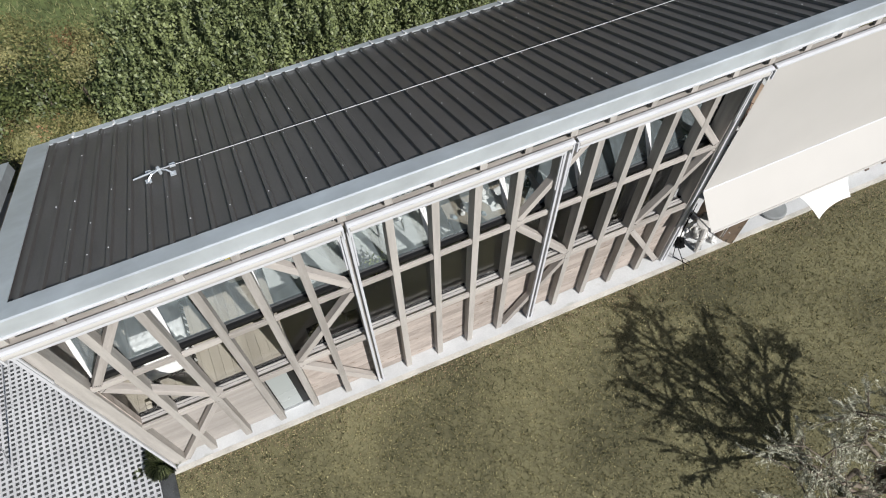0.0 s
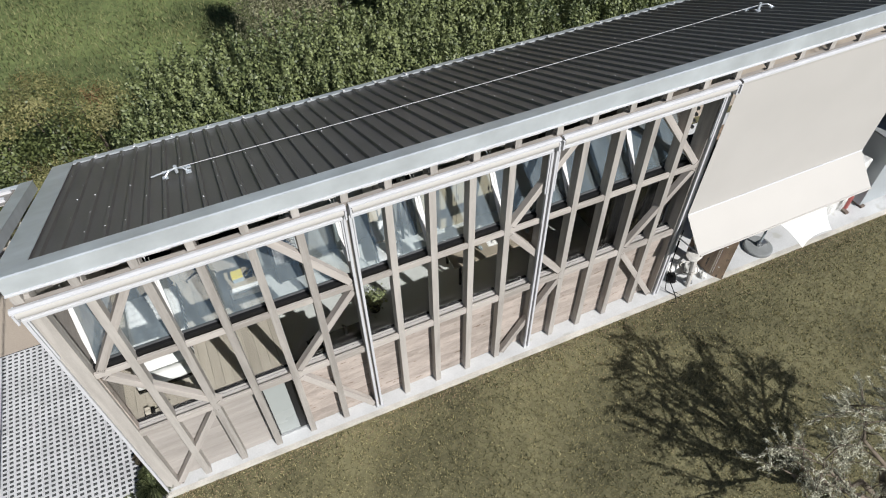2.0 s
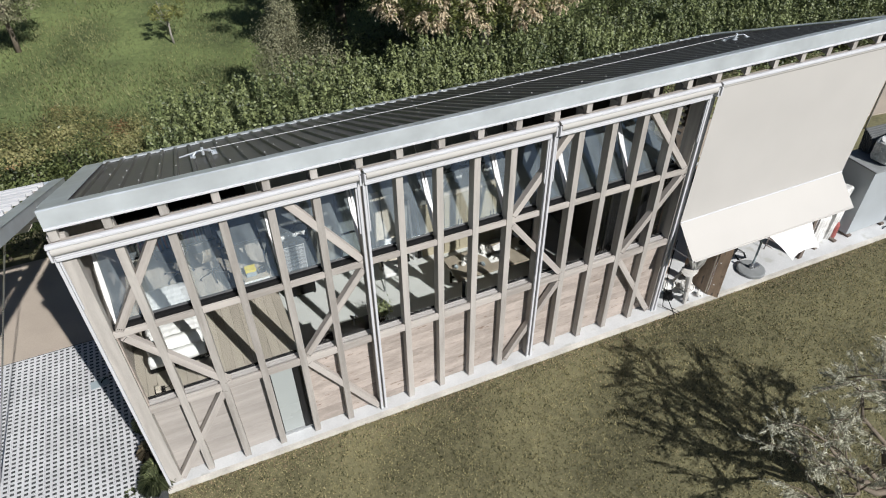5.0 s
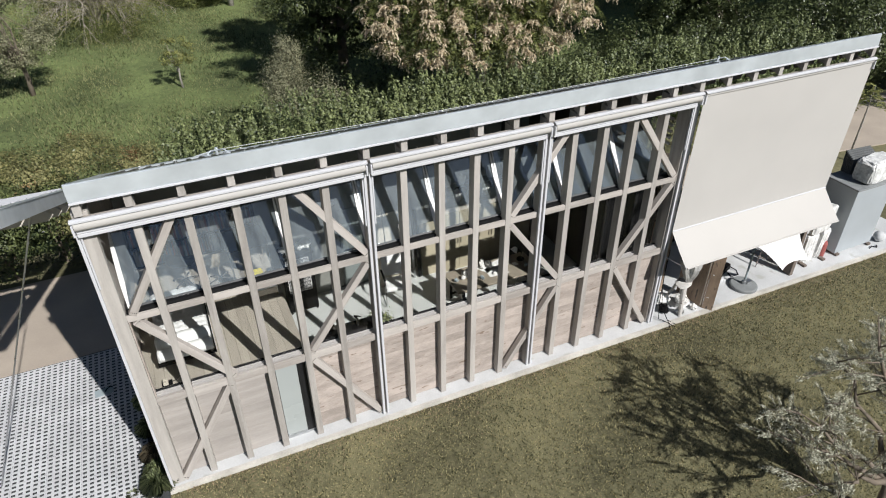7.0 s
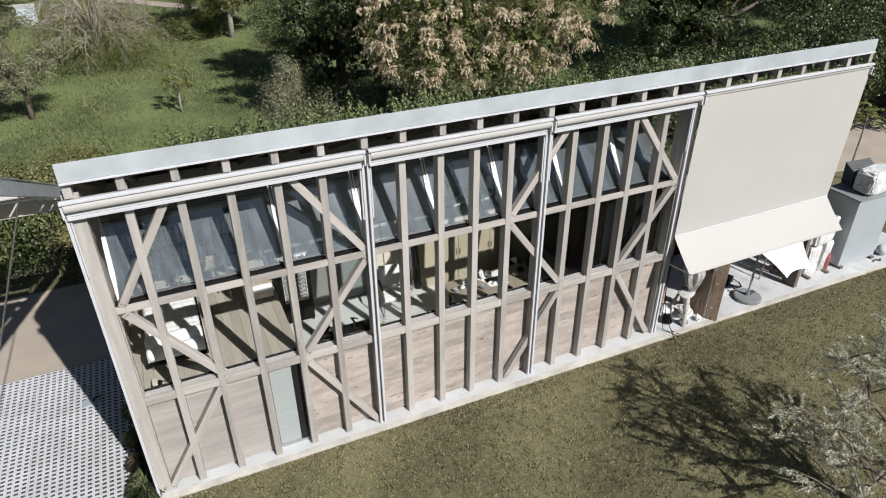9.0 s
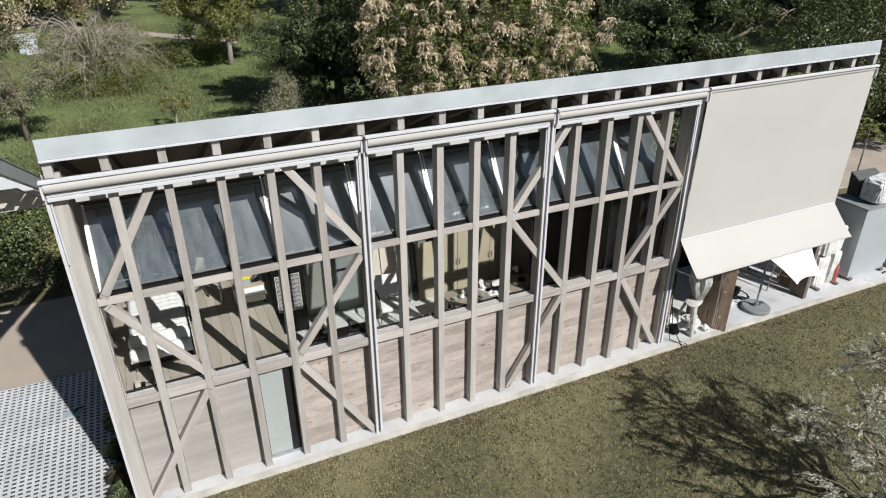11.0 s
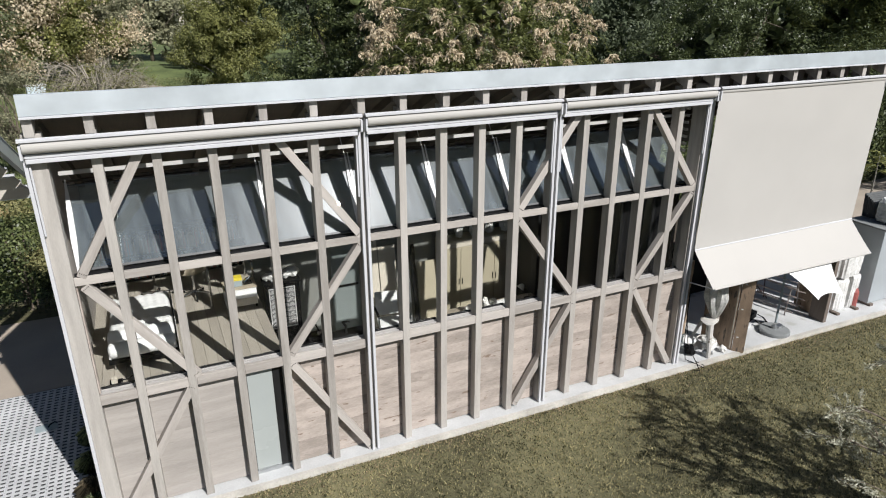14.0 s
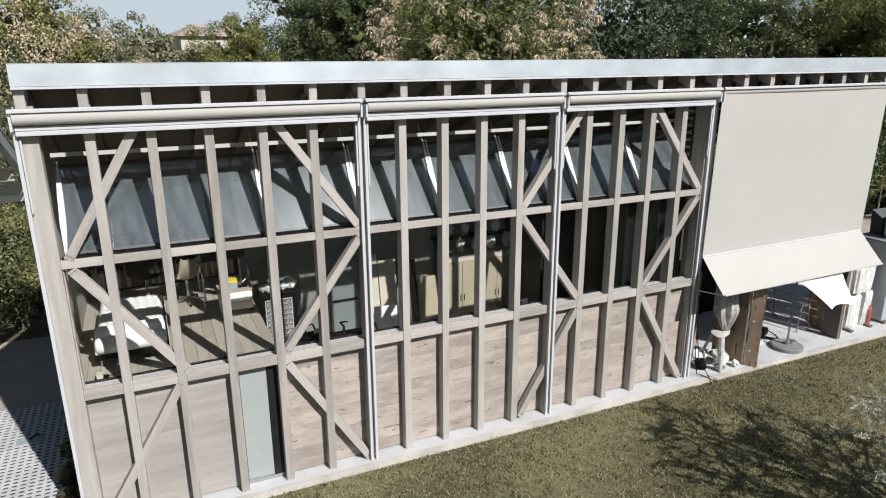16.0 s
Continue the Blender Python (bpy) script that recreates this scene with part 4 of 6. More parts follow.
def make_wardrobe(x, label):
    w = thing("wardrobe", label, "wardrobe", x, 3.62, 0.004, group="wardrobes along the rear wall")
    part("body", box(-0.41, 0.41, 0.0, 0.46, 0.0, 1.84, 0.005), BEIGE, w)
    for s in (-1, 1):
        dr = part("door", box(min(s * 0.005, s * 0.395), max(s * 0.005, s * 0.395), -0.02, -0.002, 0.08, 1.67, 0.004), BEIGE, w)
        h = part("handle", box(s * 0.04 - 0.008, s * 0.04 + 0.008, -0.035, -0.021, 0.8, 0.95, 0.003), BLACKPAINT, dr)
    part("top_rail", box(-0.40, 0.40, -0.012, -0.002, 1.69, 1.82), PALEPANEL, w)


for wx, wl in ((7.22, "tall beige wardrobe with white plaster pieces on top"), (8.07, "tall beige wardrobe with plaster figures on top")):
    make_wardrobe(wx, wl)
shelf = thing("wall_shelf", "dark shelf on the rear wall above the wardrobes", "shelf")
part("board", box(6.7, 8.5, 3.85, 4.115, 2.14, 2.17), BLACKPAINT, shelf)
rng0 = random.Random(12)
for k in range(9):
    x = 6.88 + k * 0.19
    lower = k % 2 == 0
    b = tagged(part("plaster_bust", lumpy(0.10, 0.09, 0.13 + 0.05 * rng0.random(), k, 0.45, 1.9), PLASTERWHITE),
               "white plaster head study on the wardrobe" if lower else "white plaster fragment on the dark shelf", "sculpture", group="plaster pieces")
    b.matrix_basis = pose(x, 3.80 if lower else 3.98, 1.846 if lower else 2.172, 0, 0, k * 40)


def make_work_table():
    t = thing("work_table", "khaki-topped work table with papers and tools", "table", 7.42, 2.26, 0.004)
    part("top", box(-1.06, 1.06, -0.40, 0.42, 0.70, 0.74, 0.006), DARKTOP, t)
    for x in (-0.88, 0.88):
        for y in (-0.3, 0.36):
            part("leg", box(x - 0.025, x + 0.025, y - 0.025, y + 0.025, 0, 0.70, 0.004), BLACKPAINT, t)
    part("stretcher", box(-0.85, 0.85, 0.34, 0.38, 0.12, 0.16), BLACKPAINT, t)
    for k, (x, y, w, d) in enumerate(((-0.55, 0.1, 0.16, 0.12), (0.1, -0.05, 0.24, 0.17), (0.28, 0.18, 0.2, 0.14), (-0.1, 0.2, 0.15, 0.2))):
        s = tagged(part("paper_sheet", box(-w, w, -d, d, 0, 0.004), WHITE), "loose white paper sheet on the table", "paper", group="papers on the table")
        s.matrix_basis = pose(7.42 + x, 2.3 + y, 0.745, 0, 0, 17 * k - 20)
    for k, (x, y) in enumerate(((-0.6, 0.08), (-0.12, 0.28), (0.02, 0.16))):
        s = tagged(part("plaster_model", lumpy(0.09, 0.05, 0.08, k + 20, 0.6, 1.6), PLASTERWHITE), "small white plaster model on the table", "sculpture", group="plaster models")
        s.matrix_basis = pose(7.42 + x, 2.3 + y, 0.752, 0, 0, k * 50)
    rt = random.Random(21)
    for k in range(10):
        s = tagged(part("plaster_piece", lumpy(rt.uniform(0.04, 0.09), rt.uniform(0.03, 0.06), rt.uniform(0.02, 0.06), k + 70, 0.6, 1.8, sub=2), PLASTERWHITE if k % 3 else GREYBOX),
                   "small plaster offcut on the work table" if k % 3 else "small grey tool box on the work table", "sculpture" if k % 3 else "box", group="offcuts on the table")
        s.matrix_basis = pose(6.5 + 0.19 * k, 2.05 + rt.uniform(-0.1, 0.55), 0.75, 0, 0, 40 * k)
    l = thing("desk_lamp", "black desk lamp with a round white head", "lamp", 8.25, 2.42, 0.745)
    part("base", tube([(0, 0, 0), (0, 0, 0.025)], 0.09, 16), BLACKPAINT, l)
    part("arm", tube([(0, 0, 0.02), (0.02, 0, 0.2), (-0.12, 0.02, 0.34)], 0.01, 6), BLACKPAINT, l)
    part("shade", tube([(-0.11, 0.02, 0.35), (-0.14, 0.02, 0.33), (-0.19, 0.02, 0.27)], [0.03, 0.06, 0.09], 14), WHITE, l)


make_work_table()


def make_leaning():
    rng = random.Random(4)
    for k, (x, w, h, mat, label) in enumerate(((5.30, 0.22, 2.0, PALEPANEL, "tall pale board leaning on the rear wall"),
                                               (5.62, 0.38, 1.86, PALEPANEL, "wide pale board leaning on the rear wall"),
                                               (5.93, 0.06, 1.9, BLACKPAINT, "narrow black bar leaning on the rear wall"),
                                               (6.08, 0.05, 1.6, STEEL, "metal profile leaning on the rear wall"),
                                               (6.22, 0.09, 1.8, BLACKPAINT, "narrow black bar leaning on the rear wall"),
                                               (6.53, 0.46, 1.38, BEIGE, "beige panel leaning on the rear wall"))):
        b = tagged(part("leaning_board", box(-w / 2, w / 2, -0.012, 0.012, 0, h, 0.003), mat), label, "board", group="boards leaning on the wall")
        b.matrix_basis = pose(x, 3.72, 0.006, -9, 0, 0)
    c = thing("armchair", "white padded armchair on a steel tube frame", "armchair", 5.36, 3.18, 0.004, -8)
    part("seat", box(-0.24, 0.24, -0.26, 0.20, 0.40, 0.50, 0.03), WHITE, c)
    rest = part("backrest", box(-0.24, 0.24, -0.035, 0.035, 0.0, 0.50, 0.025), WHITE, c)
    rest.matrix_basis = pose(0, 0.25, 0.52, -12)
    for x in (-0.27, 0.27):
        part("frame", tube([(x, 0.22, 0.012), (x, -0.26, 0.012), (x, -0.30, 0.05), (x, -0.28, 0.66), (x, -0.24, 0.70), (x, 0.28, 0.68)], 0.014, 8), CHROME, c)
        part("armrest", box(x - 0.025, x + 0.025, -0.22, 0.20, 0.715, 0.745, 0.008), BLACKPAINT, c)
    part("crossbar", tube([(-0.27, -0.22, 0.385), (0.27, -0.22, 0.385)], 0.012, 6), CHROME, c)
    t = thing("plinth", "tall black plinth with a glossy top by the glass", "plinth", 3.50, 0.42, 0.004)
    part("body", box(-0.46, 0.46, -0.10, 0.12, 0.0, 1.90, 0.005), BLACKPAINT, t)
    part("top", box(-0.50, 0.50, -0.14, 0.15, 1.902, 1.935, 0.004), BLACKPAINT, t)
    tool = tagged(part("hand_tool", tube([(0, 0, 0.0), (0.02, 0.05, 0.10), (-0.02, 0.08, 0.16), (0.03, 0.0, 0.2), (0.07, -0.02, 0.19)], [0.03, 0.02, 0.02, 0.012, 0.008], 8), BLACKPAINT), "black bent hand tool on the plinth", "tool")
    tool.matrix_basis = pose(3.66, 0.42, 1.941)
    s = thing("camera_gear", "black device with cables lying on the plinth", "device", 3.16, 0.43, 1.941)
    part("body", box(-0.10, 0.09, -0.10, 0.10, 0, 0.10, 0.02), BLACKPAINT, s)
    part("handle", tube([(-0.08, 0, 0.10), (-0.05, 0.02, 0.22), (0.05, 0.03, 0.23), (0.09, 0.0, 0.10)], 0.014, 6), BLACKPAINT, s)
    part("lens", tube([(0.06, -0.06, 0.12), (0.13, -0.09, 0.16)], [0.04, 0.05], 12), CHROME, s)
    part("cable", tube([(0.08, 0.05, 0.02), (0.16, 0.1, 0.014), (0.2, -0.02, 0.012), (0.12, -0.14, 0.012)], 0.007, 6), BLACKPAINT, s)


make_leaning()
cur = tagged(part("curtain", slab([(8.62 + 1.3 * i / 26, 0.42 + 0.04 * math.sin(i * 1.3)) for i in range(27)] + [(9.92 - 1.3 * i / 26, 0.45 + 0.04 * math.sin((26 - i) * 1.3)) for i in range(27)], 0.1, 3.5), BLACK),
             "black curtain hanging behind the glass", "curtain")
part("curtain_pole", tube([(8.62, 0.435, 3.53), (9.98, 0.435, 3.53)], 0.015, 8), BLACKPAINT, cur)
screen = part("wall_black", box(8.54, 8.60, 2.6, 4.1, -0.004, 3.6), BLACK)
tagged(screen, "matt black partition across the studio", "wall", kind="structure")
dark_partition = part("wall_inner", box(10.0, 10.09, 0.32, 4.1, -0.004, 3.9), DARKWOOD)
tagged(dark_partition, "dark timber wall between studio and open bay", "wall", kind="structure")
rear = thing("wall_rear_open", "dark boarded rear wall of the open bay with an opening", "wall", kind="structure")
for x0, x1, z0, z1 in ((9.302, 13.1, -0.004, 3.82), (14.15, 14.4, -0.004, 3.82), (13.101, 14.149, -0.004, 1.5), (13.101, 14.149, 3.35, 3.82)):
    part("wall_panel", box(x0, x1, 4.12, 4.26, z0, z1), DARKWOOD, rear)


# ---- things in the open bay ----
def make_parasol_base():
    p = thing("parasol_base", "round grey concrete parasol base with a steel pole", "parasol base", 13.09, 0.06, -0.005)
    part("disc", tube([(0, 0, 0), (0, 0, 0.012), (0, 0, 0.075), (0, 0, 0.09)], [0.30, 0.315, 0.315, 0.29], 32), material("grey_cast_base", (0.22, 0.23, 0.23), 0.7, vary=0.15), p)
    part("socket", tube([(0, 0, 0.09), (0, 0, 0.17), (0, 0, 0.172), (0, 0, 0.24)], [0.05, 0.05, 0.032, 0.032], 12), STEEL, p)
    part("block", box(0.05, 0.2, -0.06, 0.06, 0.091, 0.15, 0.01), STEEL, p)
    part("pole", tube([(0, 0, 0.2), (0.03, 0.02, 2.1)], 0.024, 10), GREYBOX, p)


make_parasol_base()


def make_sail():
    s = thing("shade_cloth", "white cloth with drawn-in edges hanging from the awning's bar", "cloth")
    a, b, c, d = (Vector(p) for p in ((12.25, -0.60, 1.80), (13.50, -0.58, 1.79), (13.82, -0.79, 1.09), (12.66, -1.04, 1.33)))
    n = 16
    bm = bmesh.new()
    g = []
    for j in range(n + 1):
        row = []
        for i in range(n + 1):
            u, v = i / n, j / n
            pull_v = 1 - 0.15 * 4 * u * (1 - u) * v
            pull_u = 0.035 * 4 * v * (1 - v)
            uu = u + pull_u * (0.5 - u) * 2 * (abs(u - 0.5) * 2)
            p = a.lerp(b, uu).lerp(d.lerp(c, uu), v * pull_v)
            p.z -= 0.03 * math.sin(math.pi * u) * math.sin(math.pi * v)
            row.append(bm.verts.new(p))
        g.append(row)
    for j in range(n):
        for i in range(n):
            bm.faces.new((g[j][i], g[j][i + 1], g[j + 1][i + 1], g[j + 1][i]))
    part("cloth", bm, WHITE, s, smooth=True)
    for p in (a, b):
        part("tie", tube([p, p + Vector((0, 0.0, 0.07))], 0.008, 6), BLACKPAINT, s)


make_sail()


def make_boards():
    for k, ((xa, ya), (xb, yb), h) in enumerate((((11.55, 0.62), (11.622, -0.118), 1.78), ((11.63, -0.13), (11.765, -0.315), 1.80), ((14.72, 0.86), (14.58, 0.275), 1.62), ((10.72, 0.62), (11.20, 0.78), 1.75))):
        w = math.hypot(xb - xa, yb - ya)
        label = "dark board leaning inside the end post" if k == 2 else "stained dark brown panel standing on its end"
        b = tagged(part("brown_panel", box(0, w, -0.018, 0.018, 0, h, 0.004), BROWNBOARD), label, "panel", group="brown panels")
        b.matrix_basis = pose(xa, ya, -0.005, 0, 0, math.degrees(math.atan2(yb - ya, xb - xa)))
        if k == 0:
            part("metal_strip", box(w - 0.035, w - 0.012, -0.026, -0.0185, 0.05, h - 0.1), PALEPANEL, b, "pale edge strip")
        if k == 1:
            for z in (0.32, 0.95, 1.5):
                part("patch", box(0.05, 0.09, -0.022, -0.0185, z, z + 0.02), WHITE, b, "small white paint fleck")


make_boards()


def make_stool():
    s = thing("stool", "white plaster-splashed stool with a round seat", "stool", 11.13, 0.10, -0.005)
    dull = material("splashed_white_paint", (0.50, 0.48, 0.45), 0.85, vary=0.2, scale=8, spots=(9.0, 0.6, (0.22, 0.19, 0.16)))
    seat = part("seat", lumpy(0.20, 0.15, 0.035, 33, 0.30, 1.6, 0.35), dull, s)
    seat.matrix_basis = pose(0, 0, 0.685, 4, -5, 20)
    for fx, fy, w in ((-0.17, -0.25, 0.055), (-0.20, 0.26, 0.03), (0.20, 0.20, 0.03)):
        part("leg", tube([(fx, fy, 0), (fx * 0.85, fy * 0.85, 0.25), (fx * 0.4, fy * 0.4, 0.70)], [w * 0.8, w, w * 1.1], 8), dull, s)
    part("ring", tube([(0.19 * math.cos(k * math.tau / 12), 0.19 * math.sin(k * math.tau / 12), 0.25) for k in range(13)], 0.012, 6), dull, s)
    film = material("clear_plastic_film", (0.58, 0.57, 0.55), 0.28, vary=0.3, scale=7, fine=25, bump=0.03, tint=(0.72, 0.71, 0.68), leaf=0.4)
    wrap = bmesh.new()
    rings = []
    for j in range(13):
        t = j / 12
        z, r = 0.98 * t, 0.05 + 0.16 * min(1, t * 2.6) ** 0.8 - 0.08 * max(0, t - 0.55) * 2
        ring = []
        for q in range(40):
            a = q * math.tau / 40
            f = 1 + 0.42 * noise.noise((math.cos(a) * 2.2, math.sin(a) * 2.2, z * 1.8)) + 0.07 * math.sin(q * 2.1 + 3 * t)
            ring.append(wrap.verts.new((r * f * math.cos(a), r * f * math.sin(a), z)))
        rings.append(ring)
    for r0, r1 in zip(rings, rings[1:]):
        for q in range(40):
            wrap.faces.new((r0[q], r0[(q + 1) % 40], r1[(q + 1) % 40], r1[q]))
    wrap.faces.new(rings[-1])
    wrap.faces.new(rings[0][::-1])
    b = tagged(part("plastic_bag", wrap, film), "crumpled translucent plastic wrapped round a piece on the stool", "bag")
    b.matrix_basis = pose(11.20, 0.06, 0.752, -4, 3, 30)
    for k, (x, y, r, m) in enumerate(((10.85, 0.35, 0.17, PLASTERWHITE), (11.22, 0.12, 0.17, PLASTERWHITE), (11.42, -0.1, 0.08, PLASTERWHITE), (10.72, 0.12, 0.12, BLACKPAINT), (11.0, -0.08, 0.09, STEEL), (10.62, 0.5, 0.2, GREYBOX))):
        q = tagged(part("bucket_lump", lumpy(r, r * 0.8, r * 0.9, k + 40, 0.5, 1.7), m), "crumpled bag of plaster waste on the slab" if m is PLASTERWHITE else "dark crumpled bag on the slab", "bag", group="bags by the stool")
        q.matrix_basis = pose(x, y, -0.006, 0, 0, 30 * k)
    h = thing("hose", "black cable hanging and looping onto the grass", "cable")
    part("strand", tube([(10.36, -0.02, 1.9), (10.33, -0.05, 1.2), (10.36, -0.05, 0.5), (10.42, -0.08, 0.05), (10.52, -0.2, 0.02), (10.66, -0.36, -0.05), (10.72, -0.30, -0.04), (10.60, -0.18, 0.02)], 0.009, 6), BLACKPAINT, h)
    part("strand", tube([(10.38, 0.02, 1.6), (10.40, 0.0, 0.9), (10.46, -0.06, 0.35), (10.56, -0.25, 0.02), (10.50, -0.40, -0.05), (10.40, -0.34, -0.04)], 0.009, 6), BLACKPAINT, h)


make_stool()


RAIL = material("dull_pinkish_metal", (0.42, 0.36, 0.335), 0.55, 0.2, vary=0.25, scale=8)


def make_rack(x, y, rz, label):
    r = thing("trestle_rack", label, "rack", x, y, -0.005, rz, group="metal racks in the open bay")
    for sx in (-0.4, 0.4):
        for sy in (-0.2, 0.2):
            part("leg", tube([(sx, sy * 1.3, 0), (sx, sy * 0.8, 0.68)], 0.014, 6), RAIL if sx < 0 else RUST, r)
    for z in (0.12, 0.30, 0.48, 0.67):
        for sy in (-1, 1):
            part("rail", tube([(-0.56, sy * (0.26 - 0.12 * z), z), (0.56, sy * (0.26 - 0.12 * z), z)], 0.013, 6), RAIL, r)


make_rack(14.17, 0.98, 101, "red-brown metal trestle rack with pale rails")
make_rack(13.95, 1.95, 97, "red-brown metal trestle rack")
for k in range(9):
    q = tagged(part("metal_bar", tube([(-0.5, 0, 0), (0.5, 0, 0)], 0.014, 6), RUST if k % 3 else STEEL), "short metal bar lying on the slab", "bar", group="loose metal bars")
    q.matrix_basis = pose(13.5 + 0.14 * k, 1.75 + 0.05 * (k % 4), 0.012, 0, 0, -30 + 11 * k)


def draped(w, d, h, seed):
    """A block under a hanging sheet: vertical folds, soft top edges, ragged hem."""
    bm = bmesh.new()
    rows, n = 12, 64
    rings = []
    for j in range(rows + 1):
        z = h * j / rows
        ring = []
        for i in range(n):
            a = i * math.tau / n
            cx, cy = math.cos(a), math.sin(a)
            k = 1 / max(abs(cx), abs(cy)) ** 0.8
            fold = 1 + 0.10 * noise.noise((cx * 4 + seed, cy * 4, z * 0.8)) + 0.05 * math.sin(i * 1.7 + seed) * (1 - j / rows) - (0.10 if j == rows else 0)
            ring.append(bm.verts.new((cx * k * w / 2 * fold, cy * k * d / 2 * fold, z + (0.03 * noise.noise((cx * 5, cy * 5, seed)) if j else 0))))
        rings.append(ring)
    for r0, r1 in zip(rings, rings[1:]):
        for i in range(n):
            bm.faces.new((r0[i], r0[(i + 1) % n], r1[(i + 1) % n], r1[i]))
    bm.faces.new(rings[-1])
    bm.faces.new(rings[0][::-1])
    return bm


def make_sacks():
    film = material("white_plastic_sheet", (0.56, 0.55, 0.53), 0.4, vary=0.18, scale=5, fine=20, bump=0.02, tint=(0.72, 0.71, 0.69))
    for k, (x, y, z, w, d, h) in enumerate(((15.33, 0.42, -0.005, 0.46, 0.5, 0.78), (15.76, 0.42, -0.005, 0.34, 0.5, 0.80), (15.52, 0.43, 0.84, 0.82, 0.54, 0.60))):
        s = tagged(part("covered_bale", draped(w, d, h, 60 + k), film), "bale under hanging white plastic sheet", "bale", group="covered bales")
        s.matrix_basis = pose(x, y, z, 0, 0, 6 * k)
    for x in (15.1, 15.75):
        q = tagged(part("timber_block", box(-0.05, 0.05, -0.1, 0.1, 0, 0.05, 0.004), BROWNPOST), "short timber block under the bales' edge", "block", group="timber blocks")
        q.matrix_basis = pose(x, 0.10, -0.005)
    for k, (x, y, w, d, h, m) in enumerate(((12.0, 2.3, 0.8, 0.5, 0.9, BROWNBOARD), (12.9, 2.6, 0.9, 0.6, 1.15, BLACKPAINT), (13.9, 2.7, 0.8, 0.6, 1.0, BROWNBOARD), (11.2, 2.0, 0.7, 0.5, 1.3, BLACKPAINT))):
        c = thing("storage_crate", "dark storage crate at the back of the open bay", "crate", x, y, -0.005, group="storage crates")
        part("body", box(-w / 2, w / 2, -d / 2, d / 2, 0.0, h, 0.01), m, c)
        part("lid", box(-w / 2 - 0.02, w / 2 + 0.02, -d / 2 - 0.02, d / 2 + 0.02, h + 0.001, h + 0.03, 0.004), m, c)
    can = thing("gas_bottle", "small red gas bottle standing on the slab", "bottle", 15.84, 0.22, -0.005)
    part("body", tube([(0, 0, 0), (0, 0, 0.02), (0, 0, 0.38), (0, 0, 0.45), (0, 0, 0.47)], [0.09, 0.105, 0.105, 0.07, 0.03], 16), material("dull_red_enamel", (0.30, 0.085, 0.075), 0.5, vary=0.2), can)
    part("valve", tube([(0, 0, 0.47), (0, 0, 0.54)], 0.022, 8), STEEL, can)


make_sacks()
gear = thing("toolbox", "black toolbox with a looped cable on the slab", "toolbox", 13.05, 0.80, -0.005, 20)
part("body", box(-0.25, 0.25, -0.16, 0.16, 0, 0.16, 0.02), BLACKPAINT, gear)
part("cable", tube([(0.2, -0.17, 0.1), (0.3, -0.3, 0.012), (0.15, -0.42, 0.012), (-0.05, -0.33, 0.012), (0.05, -0.2, 0.012)], 0.012, 6), BLACKPAINT, gear)
chip = tagged(part("brick", box(-0.12, 0.12, -0.05, 0.05, 0, 0.07, 0.005), CONCRETE), "loose pale concrete brick on the slab", "brick")
chip.matrix_basis = pose(12.76, 0.48, -0.005, 0, 0, 25)


def make_grey_cabinet():
    g = thing("outdoor_cabinet", "large grey metal cabinet on the slab's end", "cabinet", 16.83, 0.50, -0.005)
    grey = material("grey_sheet_metal", (0.40, 0.43, 0.45), 0.5, 0.1, vary=0.06, scale=2)
    part("body", box(-0.66, 0.66, -0.44, 0.44, 0.06, 1.86, 0.008), grey, g)
    part("top", box(-0.69, 0.69, -0.47, 0.47, 1.862, 1.90, 0.006), material("grey_top", (0.24, 0.25, 0.25), 0.6, vary=0.2), g)
    for x in (-0.58, 0.58):
        part("foot", box(x - 0.06, x + 0.06, -0.5, 0.44, 0.0, 0.058, 0.004), BROWNPOST, g)
    blk = tagged(part("wrapped_block", lumpy(0.50, 0.27, 0.30, 71, 0.20, 4.5, 0.62, 4), material("clouded_plastic_wrap", (0.62, 0.62, 0.60), 0.35, vary=0.3, scale=7, fine=25, bump=0.03, tint=(0.75, 0.75, 0.73)), smooth=False),
                 "stone block wrapped in crumpled white plastic on the cabinet", "block")
    blk.matrix_basis = pose(16.95, 0.34, 1.902, 0, 0, 4)
    sl = material("grey_slate", (0.12, 0.125, 0.125), 0.75, vary=0.3, bump=0.01)
    for k in range(6):
        q = tagged(part("slate_slab", box(-0.40, 0.40, -0.02, 0.02, 0, 0.54 - 0.03 * k, 0.008), sl), "dark slate slab stacked on edge", "slab", group="slate slabs")
        q.matrix_basis = pose(17.06, 0.93 - 0.047 * k, 1.902, -4, 0, -4)
    r = tagged(part("round_stone", lumpy(0.15, 0.15, 0.14, 80, 0.08, 1.5), CONCRETE, smooth=True), "round pale stone on the slab's edge", "stone")
    r.matrix_basis = pose(17.82, 0.05, -0.006)
    b = tagged(part("black_strap", tube([(0, 0, 0.015), (0.12, 0.03, 0.03), (0.2, -0.05, 0.02), (0.3, 0.02, 0.015)], 0.014, 6), BLACKPAINT), "short black strap lying on the slab", "strap")
    b.matrix_basis = pose(17.28, -0.12, -0.006)


make_grey_cabinet()

# ---- plants at the corner ----
SEDGE = material("sedge_blade", (0.13, 0.165, 0.075), 0.6, vary=0.3, tint=(0.27, 0.30, 0.15), island=0.6, leaf=0.25)
STRAW = material("dry_straw_blade", (0.26, 0.20, 0.12), 0.8, vary=0.3, tint=(0.38, 0.31, 0.20), island=0.8, leaf=0.2)


